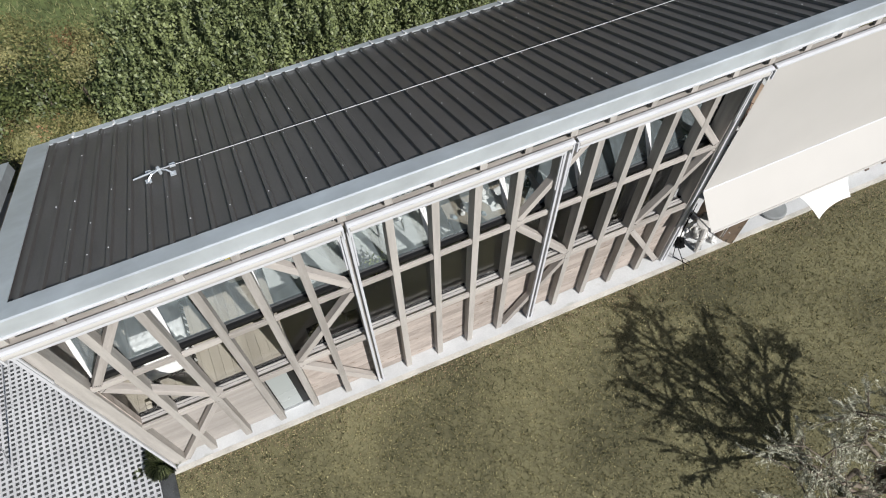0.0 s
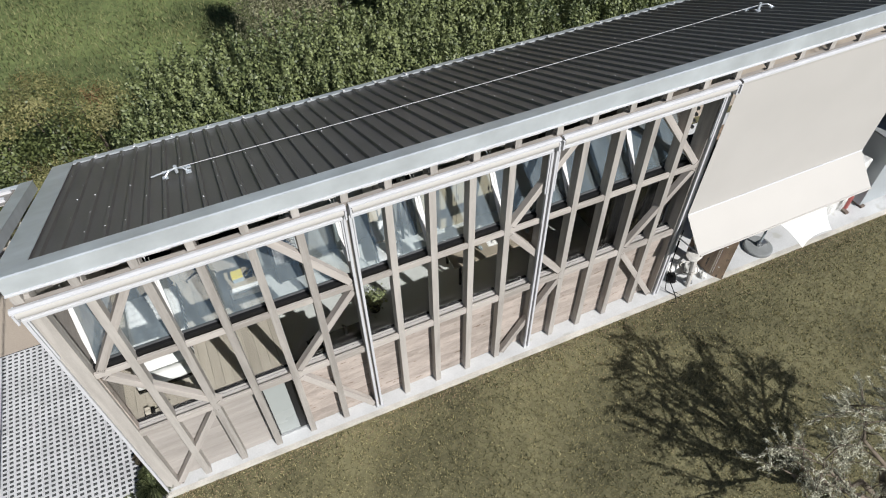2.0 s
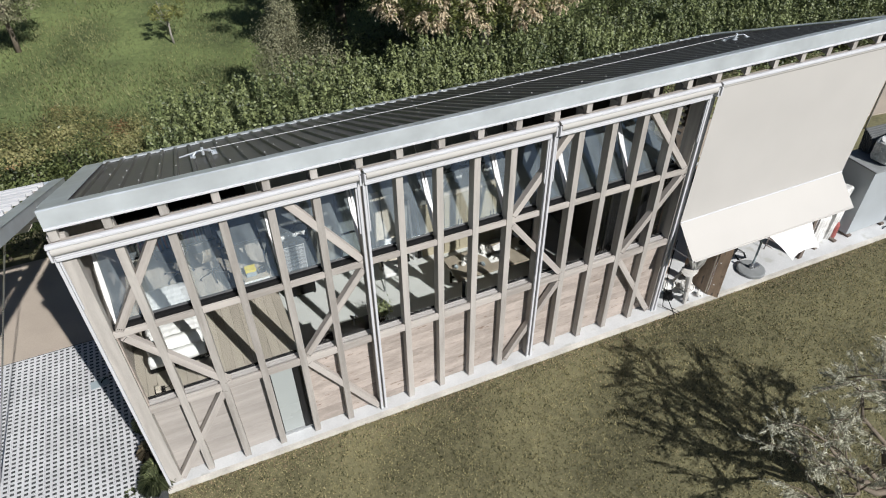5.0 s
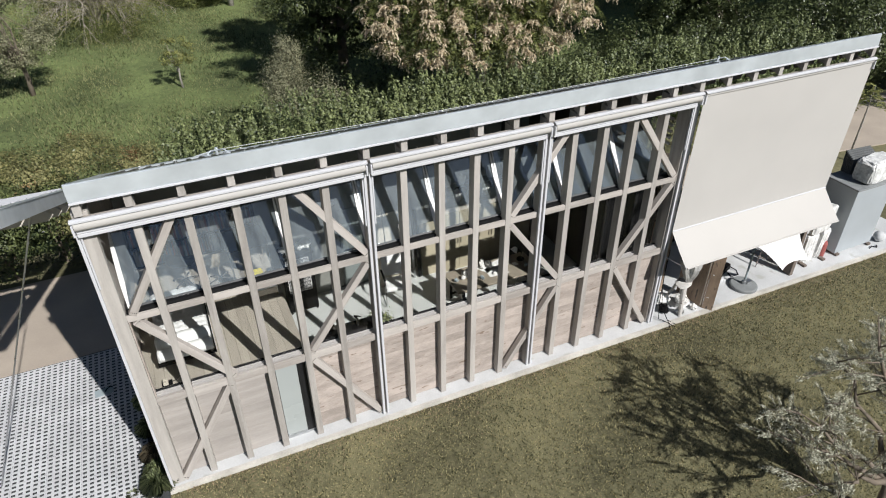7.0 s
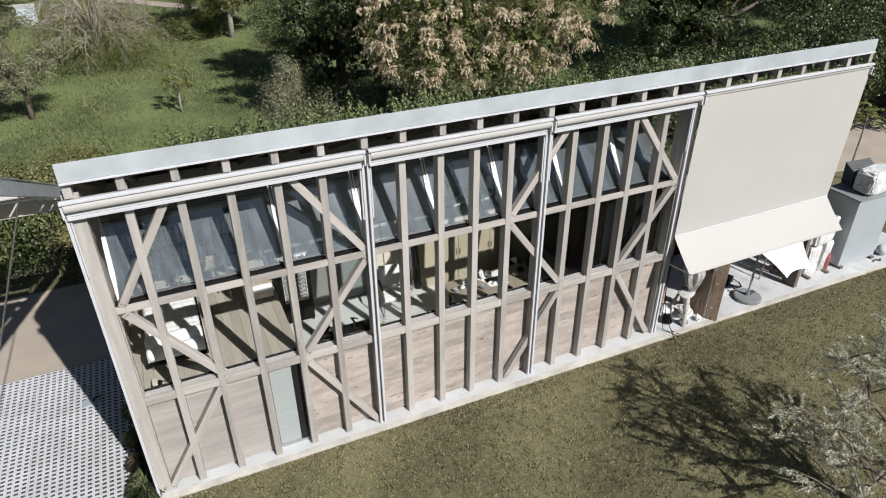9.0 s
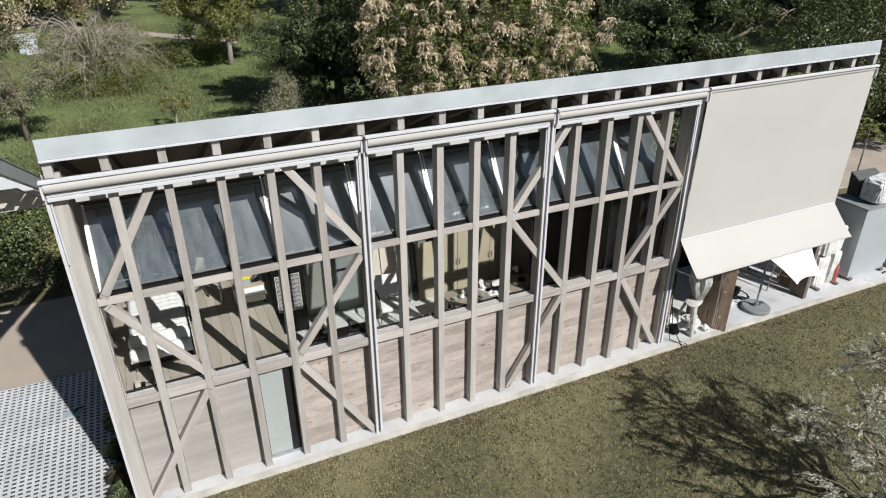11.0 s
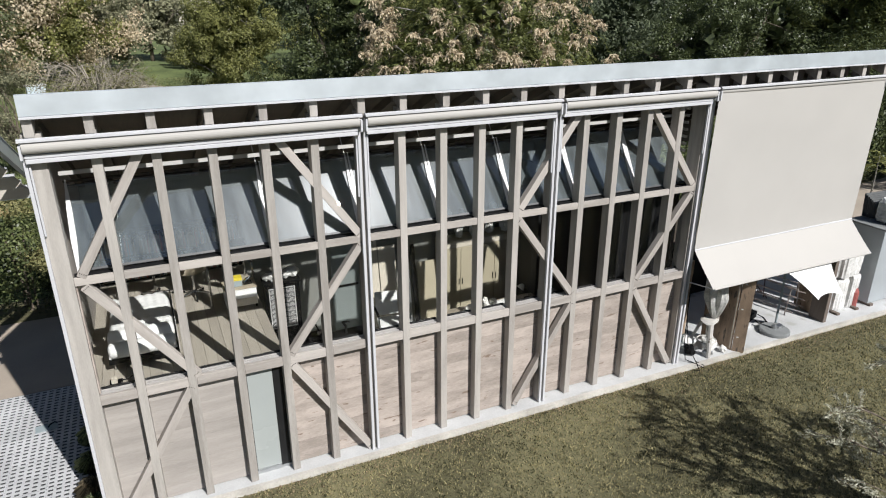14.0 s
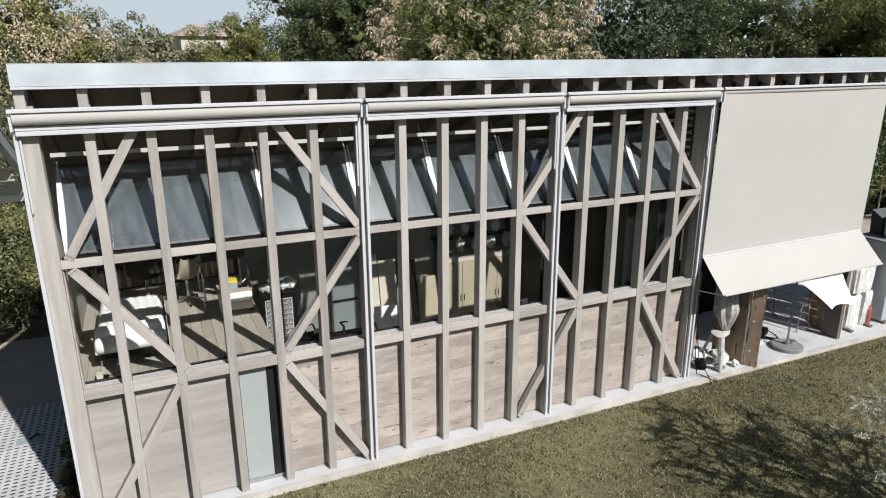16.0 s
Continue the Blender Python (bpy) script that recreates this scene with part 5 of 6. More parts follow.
def make_tuft(x, y, r, h, mat, label, seed, n=1200):
    t = thing("grass_tuft", label, "grass tuft", x, y, -0.09, group="tufts by the corner")
    rng = np.random.default_rng(seed)
    a = rng.uniform(0, math.tau, n)
    d = r * np.sqrt(rng.uniform(0, 1, n)) * 0.5
    base = np.column_stack([np.cos(a) * d, np.sin(a) * d, np.zeros(n)])
    hh = h * rng.uniform(0.5, 1.1, n)
    outw = np.column_stack([np.cos(a), np.sin(a), np.zeros(n)]) * (r * rng.uniform(0.3, 1.0, n))[:, None]
    side = np.column_stack([-np.sin(a), np.cos(a), np.zeros(n)]) * 0.004
    mid = base + outw * 0.45 + np.column_stack([np.zeros((n, 2)), hh])
    tip = base + outw + np.column_stack([np.zeros((n, 2)), hh * 0.75])
    v = np.stack([base - side, base + side, mid + side * 0.8, tip, mid - side * 0.8], 1).reshape(-1, 3)
    raw("foliage", v, np.arange(5 * n).reshape(n, 5), mat, t)


make_tuft(-0.17, 0.14, 0.25, 0.24, SEDGE, "green sedge tuft at the building's corner", 1)
make_tuft(-0.15, 0.42, 0.20, 0.22, SEDGE, "green sedge tuft at the building's corner", 2)
make_tuft(-0.15, 0.80, 0.22, 0.24, STRAW, "dry straw-coloured grass tuft by the end wall", 3)
make_tuft(-0.20, 1.5, 0.22, 0.22, SEDGE, "green sedge tuft by the end wall", 4)
make_tuft(-0.20, 2.2, 0.22, 0.25, SEDGE, "green sedge tuft by the end wall", 5)
make_tuft(-0.18, 3.0, 0.22, 0.25, SEDGE, "green sedge tuft by the end wall", 7)
make_tuft(-0.62, 0.15, 0.10, 0.07, SEDGE, "small weed between the pavers", 6, 120)
drain = thing("drain_cover", "grey metal drain cover set in the pavers", "drain cover", -1.0, 2.90, -0.044, 6)
part("plate", box(-0.17, 0.17, -0.10, 0.10, 0, 0.012, 0.003), GREYBOX, drain)
part("handle", tube([(0.02, -0.02, 0.014), (0.06, 0.0, 0.05), (0.13, 0.03, 0.06), (0.16, 0.06, 0.014)], 0.012, 6), BLACKPAINT, drain)

plant = thing("potted_plant", "leafy green plant in a dark pot on the screed", "plant", 4.62, 2.1, 0.004)
part("pot", tube([(0, 0, 0), (0, 0, 0.02), (0, 0, 0.24), (0, 0, 0.25)], [0.10, 0.11, 0.14, 0.13], 16), BLACKPAINT, plant)
rp = np.random.default_rng(9)
lp = rp.normal(size=(420, 3)) * (0.12, 0.12, 0.09) + (0, 0, 0.40)
leaves("foliage", lp, 0.075, SEDGE, plant, lp - np.array((0, 0, 0.25)), 0.5, 0.4, rp)

# ---- planting ----
HEDGE = material("hedge_leaf", (0.055, 0.083, 0.032), 0.5, vary=0.35, scale=0.5, fine=2.5, tint=(0.165, 0.190, 0.078), island=0.35, leaf=0.10)
REDDISH = material("autumn_leaf", (0.125, 0.14, 0.050), 0.6, vary=0.3, scale=1.3, fine=4, tint=(0.30, 0.275, 0.12), island=0.3, leaf=0.3,
                   spots=(1.0, 0.62, (0.42, 0.22, 0.12)))
OLIVE = material("olive_leaf", (0.20, 0.205, 0.14), 0.45, vary=0.3, tint=(0.56, 0.55, 0.44), island=0.3, leaf=0.2)
DARKLEAF = material("dark_evergreen_leaf", (0.028, 0.042, 0.017), 0.4, vary=0.45, tint=(0.095, 0.115, 0.045), island=0.3, leaf=0.2)
MIDLEAF = material("green_leaf", (0.075, 0.098, 0.030), 0.5, vary=0.4, tint=(0.17, 0.185, 0.06), island=0.3, leaf=0.3)
YELLOWLEAF = material("yellowing_leaf", (0.100, 0.118, 0.032), 0.55, vary=0.4, tint=(0.25, 0.25, 0.085), island=0.3, leaf=0.3)
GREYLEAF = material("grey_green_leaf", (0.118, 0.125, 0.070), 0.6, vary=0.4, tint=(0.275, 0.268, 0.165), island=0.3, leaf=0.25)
SEED = material("cream_blossom", (0.47, 0.38, 0.25), 0.8, vary=0.2, tint=(0.70, 0.59, 0.43), island=0.3, leaf=0.3)


TWIG = material("dry_twig", (0.30, 0.265, 0.215), 0.9, vary=0.3, scale=9)
LAUREL = material("laurel_leaf", (0.034, 0.052, 0.019), 0.45, vary=0.4, scale=0.6, fine=3, tint=(0.115, 0.135, 0.048), island=0.3, leaf=0.15)


def make_hedge():
    top = thing("hedge", "dense dark green hedge behind the building", "hedge")
    rng = np.random.default_rng(11)
    # upright shoots, each a narrow cone of leaves; the outline follows their tips
    n = 2700
    x = rng.uniform(0.55, 24, n)
    y = rng.uniform(6.3, 9.7, n)
    edge = np.minimum(np.clip((y - 6.2) / 0.4, 0, 1), np.clip((9.9 - y) / 0.5, 0, 1))
    edge = np.minimum(edge, np.clip((x - 0.3 - 0.45 * np.maximum(y - 8.0, 0)) / 0.6, 0, 1))
    swell = np.array([noise.noise((float(a) * 0.5, float(b) * 0.8, 0)) for a, b in zip(x, y)])
    tip = (2.4 + 0.3 * swell + rng.normal(0, 0.24, n)) * (0.7 + 0.3 * edge ** 0.5) * np.clip(0.80 + 0.05 * x, 0, 1) + 0.3
    tip = np.where(edge <= 0, 0.35, tip)
    per = 84
    pts, aim = [], []
    for k in range(per):
        t = rng.uniform(0, 1, n) ** 0.75
        depth = np.where(edge < 0.9, 2.5, 1.0)
        a = rng.uniform(0, math.tau, n)
        r = (0.02 + 0.17 * (1 - t) ** 0.6) * rng.uniform(0.5, 1.1, n)
        pts.append(np.column_stack([x + np.cos(a) * r, y + np.sin(a) * r, tip - depth * (1 - t)]))
        aim.append(np.column_stack([np.cos(a), np.sin(a), np.full(n, 0.75)]))
    p, a = np.concatenate(pts), np.concatenate(aim)
    ok = p[:, 2] > 0.02
    leaves("foliage", p[ok], 0.080, HEDGE, top, a[ok], 0.58, 0.3, rng)
    for i in range(12):
        part("stem", tube([(0.6 + i * 1.9, 8.9, -0.1), (0.7 + i * 1.9, 8.9, 0.8), (0.6 + i * 1.9, 9.0, 1.5)], [0.05, 0.04, 0.02], 6), BARK, top)


make_hedge()


def make_shrub(name, label, boxes, count, size, mat, seed, category="shrub"):
    """A loose shrub out of clumps: boxes of (x, y, z, rx, ry, rz)."""
    top = thing(name, label, category)
    rng = np.random.default_rng(seed)
    pts, aims = [], []
    for (x, y, z, rx, ry, rz) in boxes:
        k = count // len(boxes)
        c = rng.normal(size=(max(6, k // 60), 3))
        c /= np.linalg.norm(c, axis=1)[:, None]
        c *= rng.uniform(0.45, 1.0, (len(c), 1)) * (rx, ry, rz)
        w = c[rng.integers(0, len(c), k)] + rng.normal(size=(k, 3)) * np.array((rx, ry, rz)) * 0.17
        pts.append(w + (x, y, z))
        aims.append(w / np.array((rx, ry, rz)) * 0.8 + (0, 0, 0.3))
    p, a = np.concatenate(pts), np.concatenate(aims)
    ok = p[:, 2] > ground_z(p[:, 0], p[:, 1]) + 0.03
    leaves("foliage", p[ok], size, mat, top, a[ok], 0.55, 0.4, rng)
    for (x, y, z, rx, ry, rz) in boxes:
        g = float(ground_z(x, y))
        for k in range(3):
            ex = (x + rng.uniform(-0.5, 0.5) * rx, y + rng.uniform(-0.5, 0.5) * ry, z + 0.5 * rz)
            part("stem", tube([(x + rng.uniform(-0.1, 0.1), y, g - 0.05), ((x + ex[0]) / 2, (y + ex[1]) / 2, (g + ex[2]) / 2 + 0.1), ex], [0.03, 0.02, 0.008], 5), BARK, top)
    return top


make_shrub("shrub", "dark green laurel shrub at the paving's edge",
           [(0.1, 7.3, 0.7, 0.7, 0.7, 0.75)] + [(-0.5 - 1.2 * i, 8.15 + 0.2 * math.sin(i * 2.1), 1.3, 0.95, 0.85, 1.5) for i in range(9)], 48000, 0.085, LAUREL, 21)
make_shrub("shrub", "low shrub turning yellow and red at the hedge's end",
           [(0.35 - 1.1 * i, 8.85 + 0.25 * math.sin(i * 2.1), 2.1 if i == 0 else 2.5, 0.9, 1.0, 0.35) for i in range(8)] + [(0.2, 7.3, 1.35, 0.7, 0.7, 0.3), (-0.8, 7.5, 1.5, 0.8, 0.6, 0.3)], 46000, 0.06, REDDISH, 22)


def make_tree(name, label, base, height, crown, leaf_n, leaf_size, mat, bark, seed, trunk_r=0.12, limbs=9, fork=0.35, slim=0.5,
              clumps=40, tight=0.16, extra=None, droop=0.0, lean=(0, 0), dense=1500):
    """Tapered trunk, limbs and twigs, and a crown of leaf clumps. crown: ellipsoids (x, y, z, rx, ry, rz) from the base."""
    top = thing(name, label, "tree", *base)
    rng = np.random.default_rng(seed)
    wood = bmesh.new()
    fz = height * fork
    bend = (lean[0] * fz, lean[1] * fz)
    tube([(0, 0, -0.15), (bend[0] * 0.4 + rng.normal(0, 0.03), bend[1] * 0.4, fz * 0.5), (bend[0], bend[1], fz)], [trunk_r * 1.25, trunk_r, trunk_r * 0.8], 9, wood)
    cl, rad = [], []
    for (x, y, z, rx, ry, rz) in crown:
        k = max(4, clumps // len(crown))
        c = rng.normal(size=(k, 3))
        c /= np.linalg.norm(c, axis=1)[:, None]
        c *= (rng.uniform(0.25, 1.0, (k, 1)) ** 0.5) * (rx, ry, rz)
        cl.append(c + (x, y, z))
        rad.append(np.tile((rx, ry, rz), (k, 1)))
    cl, rad = np.concatenate(cl), np.concatenate(rad)
    for i in range(limbs):
        tgt = cl[rng.integers(0, len(cl))]
        s = Vector((bend[0], bend[1], fz * rng.uniform(0.7, 1.0)))
        e = Vector(tgt)
        mid = s.lerp(e, 0.5) + Vector((rng.normal(0, 0.08), rng.normal(0, 0.08), 0.12)) * height * 0.25
        tube([s, s.lerp(mid, 0.5), mid, e], [trunk_r * 0.55, trunk_r * 0.42, trunk_r * 0.28, trunk_r * 0.06], 6, wood)
        for q in range(4):
            near = cl[np.argsort(np.linalg.norm(cl - np.array(mid), axis=1))[rng.integers(0, min(8, len(cl)))]]
            f = mid.lerp(e, rng.uniform(0, 0.7))
            tube([f, f.lerp(Vector(near), 0.5) + Vector((0, 0, 0.05)), Vector(near)], [trunk_r * 0.18, trunk_r * 0.1, trunk_r * 0.03], 5, wood)
    part("trunk", wood, bark, top, smooth=True)
    idx = rng.integers(0, len(cl), leaf_n)
    off = rng.normal(size=(leaf_n, 3))
    off *= (rng.uniform(0, 1, leaf_n) ** 0.4 * 1.75 / (np.linalg.norm(off, axis=1) + 1e-9))[:, None]
    off *= rad[idx] * tight
    off[:, 2] *= 0.8
    p = cl[idx] + off
    aim = off / (rad[idx] * tight) * 0.5 + (0, 0, 0.3 - droop)
    floor_z = ground_z(p[:, 0] + base[0], p[:, 1] + base[1]) - base[2] + 0.05
    ok = p[:, 2] > floor_z
    leaves("crown", p[ok], leaf_size, mat, top, aim[ok], slim, 0.4, rng)
    # large shaded leaves deep inside, which close the crown
    if dense:
        kin = rng.integers(0, len(cl), dense)
        mids = np.concatenate([np.tile(np.array(c[:3]), (max(4, clumps // len(crown)), 1)) for c in crown])
        q = mids[kin] + (cl[kin] - mids[kin]) * rng.uniform(0.3, 0.78, (dense, 1)) + rng.normal(size=(dense, 3)) * rad[kin] * 0.05
        q = q[q[:, 2] > ground_z(q[:, 0] + base[0], q[:, 1] + base[1]) - base[2] + 0.3]
        leaves("inner_crown", q, float(rad.mean()) * 0.16, mat, top, None, 0.7, 0.4, rng)
    if extra:
        em, en, esize, share = extra
        pick = rng.choice(len(cl), max(1, int(len(cl) * share)), replace=False)
        kc = en // 150
        own = pick[rng.integers(0, len(pick), kc)]
        mid = cl[own] + rng.normal(size=(kc, 3)) * rad[own] * tight * 1.5 + np.array((0.0, -0.25, 0.25))
        q = mid[rng.integers(0, kc, en)] + rng.normal(size=(en, 3)) * esize * (1.7, 1.7, 2.2)
        leaves("blossom", q, esize, em, top, None, 0.6, 0.4, rng)
    return top


def make_olive():
    top = thing("olive_tree", "olive tree with thin silvery foliage on the lawn", "tree", 10.42, -5.35, -0.09)
    rng = np.random.default_rng(31)
    wood = bmesh.new()
    tube([(0.05, -0.1, -0.15), (0.03, -0.05, 0.3), (0, 0, 0.95)], [0.10, 0.08, 0.07], 10, wood)
    pts, aims = [], []
    tips = [(0.19, 0.24, 2.3), (0.77, 0.55, 2.6), (1.47, 0.71, 2.2), (1.62, 0.60, 1.8), (-0.33, 1.02, 3.6), (-1.5, 1.06, 2.0), (-1.4, 0.85, 1.6),
            (-1.3, 0.3, 1.0), (-0.7, 1.1, 2.8), (0.1, 0.9, 3.2), (0.9, -0.4, 2.4), (0.3, -0.5, 2.9)]
    for tip in tips:
        tip = Vector(tip)
        a = math.atan2(tip.y, tip.x)
        s = Vector((0, 0, rng.uniform(0.75, 0.96)))
        line = [s]
        for k in range(1, 6):
            t = k / 5
            q = s.lerp(tip, t) + Vector((rng.normal(0, 0.07), rng.normal(0, 0.07), 0.10 * math.sin(math.pi * t)))
            line.append(q)
        tube(line, [0.055, 0.046, 0.037, 0.028, 0.018, 0.008], 7, wood)
        for b in range(9):
            t = rng.uniform(0.35, 1.0)
            i0 = min(4, int(t * 5))
            f = line[i0].lerp(line[i0 + 1], t * 5 - i0)
            d1 = Vector((math.cos(a) * 0.5 + rng.normal(0, 0.7), math.sin(a) * 0.5 + rng.normal(0, 0.7), rng.uniform(-0.25, 0.9))).normalized()
            e = f + d1 * rng.uniform(0.4, 0.85)
            m = f.lerp(e, 0.5) + Vector((0, 0, 0.05))
            tube([f, m, e], [0.015, 0.010, 0.004], 5, wood)
            for w in range(5):
                g = f.lerp(e, rng.uniform(0.3, 1.0))
                d2 = (d1 + Vector((rng.normal(0, 0.6), rng.normal(0, 0.6), rng.normal(-0.1, 0.5)))).normalized()
                h = g + d2 * rng.uniform(0.2, 0.42)
                tube([g, h], [0.005, 0.002], 3, wood, False)
                u = rng.uniform(0.1, 1.05, 62)[:, None]
                pts.append(np.array(g)[None] + u * np.array(h - g)[None] + rng.normal(0, 0.018, (62, 3)))
                aims.append(np.tile(np.array(d2), (62, 1)) + rng.normal(0, 0.45, (62, 3)))
    part("trunk", wood, BARK, top, smooth=True)
    leaves("crown", np.concatenate(pts), 0.058, OLIVE, top, np.concatenate(aims), 0.22, 0.1, rng, along=True)


make_olive()


def make_seed_tree():
    """Pale-barked tree with hanging feathered leaves and drooping fingered seed clusters."""
    top = thing("tree", "pale-barked tree hung with peach seed clusters and feathered leaves", "tree", 11.75, 11.4, 0.0)
    rng = np.random.default_rng(32)
    lobes = np.array([(0, 0, 6.2, 3.6, 3.0, 2.8), (-2.0, -0.6, 4.6, 2.2, 1.8, 1.7), (2.0, -0.5, 4.8, 2.4, 1.8, 1.8), (-0.4, -1.2, 3.9, 3.0, 1.2, 1.3)])
    wood = bmesh.new()
    tube([(0, 0, -0.1), (0.06, 0.0, 1.6), (-0.05, 0.05, 3.4), (0.1, 0.0, 5.4), (0.0, 0.1, 7.4)], [0.19, 0.16, 0.14, 0.10, 0.04], 10, wood)

    def shell(n, low, high):
        k = rng.choice(len(lobes), n, p=(0.46, 0.18, 0.18, 0.18))
        d = rng.normal(size=(n, 3))
        d /= np.linalg.norm(d, axis=1)[:, None]
        r = rng.uniform(low, high, (n, 1))
        return lobes[k, :3] + d * r * lobes[k, 3:], d

    ends, _ = shell(46, 0.75, 1.0)
    for q in ends:
        s = Vector((rng.uniform(-0.08, 0.08), 0, rng.uniform(2.6, 6.0)))
        e1 = Vector(q)
        m1 = s.lerp(e1, 0.45) + Vector((rng.normal(0, 0.3), rng.normal(0, 0.3), 0.55))
        m2 = s.lerp(e1, 0.8) + Vector((rng.normal(0, 0.2), rng.normal(0, 0.2), 0.25))
        tube([s, s.lerp(m1, 0.5) + Vector((0, 0, 0.1)), m1, m2, e1], [0.06, 0.05, 0.038, 0.024, 0.010], 6, wood)
    part("trunk", wood, PALEBARK, top, smooth=True)
    # feathered leaves: pairs of leaflets along a stalk that arches out and hangs
    n = 2300
    root, out = shell(n, 0.5, 0.96)
    out[:, 2] = np.abs(out[:, 2]) * 0.4
    out += rng.normal(0, 0.35, (n, 3))
    out /= np.linalg.norm(out, axis=1)[:, None]
    long = rng.uniform(0.45, 0.75, (n, 1))
    flat = np.cross(out, (0, 0, 1.0))
    flat /= np.linalg.norm(flat, axis=1)[:, None] + 1e-9
    pts, aims = [], []
    for u in np.linspace(0.15, 1.0, 11):
        c = root + out * long * u * 0.75 + np.array((0, 0, -1.0)) * long * u * u * 0.75
        way = out * 0.75 + np.array((0, 0, -1.5)) * u
        for s in (-1, 1):
            d = flat * s + way * 0.45
            pts.append(c + d * 0.055)
            aims.append(d)
    leaves("crown", np.concatenate(pts), 0.125, MIDLEAF, top, np.concatenate(aims), 0.30, 0.1, rng, along=True)
    inner, _ = shell(2600, 0.15, 0.7)
    leaves("inner_crown", inner, 0.36, MIDLEAF, top, None, 0.6, 0.4, rng)
    # seed clusters: strands that fan from one hub and hang
    m = 640
    hub, away = shell(m, 0.98, 1.14)
    pts, aims = [], []
    for k in range(15):
        a = rng.uniform(0, math.tau, m)
        side = np.column_stack([np.cos(a), np.sin(a), rng.uniform(0.1, 0.9, m)])
        reach, drop = rng.uniform(0.10, 0.26, (m, 1)), rng.uniform(0.12, 0.36, (m, 1))
        for u in np.linspace(0.25, 1.0, 8):
            pts.append(hub + side * reach * u + np.array((0, 0, -1.0)) * drop * u * u + rng.normal(0, 0.012, (m, 3)))
            aims.append(side * 0.6 + np.array((0, 0, -1.2)) * u)
    leaves("blossom", np.concatenate(pts), 0.088, SEED, top, np.concatenate(aims), 0.5, 0.2, rng, along=True)


make_seed_tree()


def make_bare_tree():
    """Low dome of arching grey branches with thin twigs and a little foliage."""
    top = thing("tree", "low half-bare tree with arching grey branches", "tree", -0.74, 28.0, 0.5)
    rng = np.random.default_rng(39)
    wood = bmesh.new()
    tube([(0, 0, -0.15), (0.08, -0.05, 0.6), (0.15, 0, 1.3)], [0.20, 0.16, 0.11], 9, wood)
    tube([(0.2, -0.1, -0.15), (0.45, -0.1, 0.6), (0.6, -0.05, 1.2)], [0.13, 0.11, 0.08], 8, wood)
    pts = []
    for k in range(46):
        a = k * 2.4 + rng.uniform(-0.3, 0.3)
        reach, peak = rng.uniform(1.5, 3.2), rng.uniform(1.5, 3.7)
        way = np.array((math.cos(a) * 1.05, math.sin(a) * 0.8, 0.0))
        start = np.array((0.3, 0.0, 0.7))
        line = [start + way * reach * u + np.array((0, 0, (peak - 0.7) * math.sin(min(1.0, u * 1.2) * 2.1) - 0.9 * u ** 3)) + np.append(rng.normal(0, 0.07, 2), rng.normal(0, 0.05)) * u for u in np.linspace(0, 1, 8)]
        tube([tuple(q) for q in line], [0.075, 0.062, 0.05, 0.04, 0.03, 0.022, 0.014, 0.006], 5, wood, False)
        for j in range(13):
            u = rng.uniform(0.3, 1.0) * 6.99
            i0 = int(u)
            f = line[i0] + (line[i0 + 1] - line[i0]) * (u - i0)
            d = way * 0.6 + rng.normal(0, 0.55, 3) + np.array((0, 0, -0.1))
            g = f + d * rng.uniform(0.35, 0.8)
            tube([tuple(f), tuple((f + g) / 2 + (0, 0, 0.08)), tuple(g)], [0.018, 0.012, 0.005], 4, wood, False)
            for w in range(4):
                h0 = f + (g - f) * rng.uniform(0.3, 1.0)
                h1 = h0 + (d * 0.4 + rng.normal(0, 0.35, 3) + np.array((0, 0, -0.15))) * rng.uniform(0.4, 0.8)
                tube([tuple(h0), tuple(h1)], [0.008, 0.003], 3, wood, False)
                if h1[2] < 1.7 or rng.uniform() < 0.35:
                    pts.append(h1[None] + rng.normal(0, 0.12, (13, 3)))
    part("trunk", wood, TWIG, top)
    p = np.concatenate(pts)
    leaves("crown", p[p[:, 2] > 0.15], 0.075, YELLOWLEAF, top, None, 0.5, 0.4, rng)
    low = rng.normal(size=(7000, 3)) * (1.1, 0.6, 0.36) + (0.9, -1.5, 0.5)
    leaves("undergrowth", low[low[:, 2] > 0.05], 0.075, MIDLEAF, top, None, 0.5, 0.4, rng)


make_bare_tree()
make_tree("tree", "broad dark evergreen tree behind the hedge", (8.4, 16.6, 0.2), 9.0,
          [(0, 0, 3.2, 3.0, 2.6, 3.0), (0.8, 1.0, 6.5, 2.6, 2.2, 2.4)], 56000, 0.115, DARKLEAF, BARK, 33, 0.2, 8, 0.3, 0.45, 150, 0.10)
make_tree("tree", "dense dark green evergreen oak", (26.0, 14.8, 0.0), 9.0,
          [(-1.2, 0, 3.6, 4.0, 3.2, 3.3), (3.0, 1.0, 5.6, 4.4, 3.0, 3.2)], 90000, 0.115, DARKLEAF, BARK, 34, 0.22, 8, 0.3, 0.5, 220, 0.09)
make_tree("tree", "green tree with feathered hanging leaves", (34.0, 12.5, 0.0), 11.0,
          [(0, 0, 5.0, 4.2, 3.6, 4.5)], 50000, 0.2, MIDLEAF, BARK, 35, 0.2, 8, 0.4, 0.28, 100, 0.12, None, 0.9)
make_tree("sapling", "thin young tree in the meadow", (2.4, 19.2, 0.26), 2.1,
          [(0, 0, 1.5, 0.75, 0.75, 0.6)], 1300, 0.09, YELLOWLEAF, PALEBARK, 36, 0.04, 6, 0.4, 0.5, 26, 0.15, dense=0)
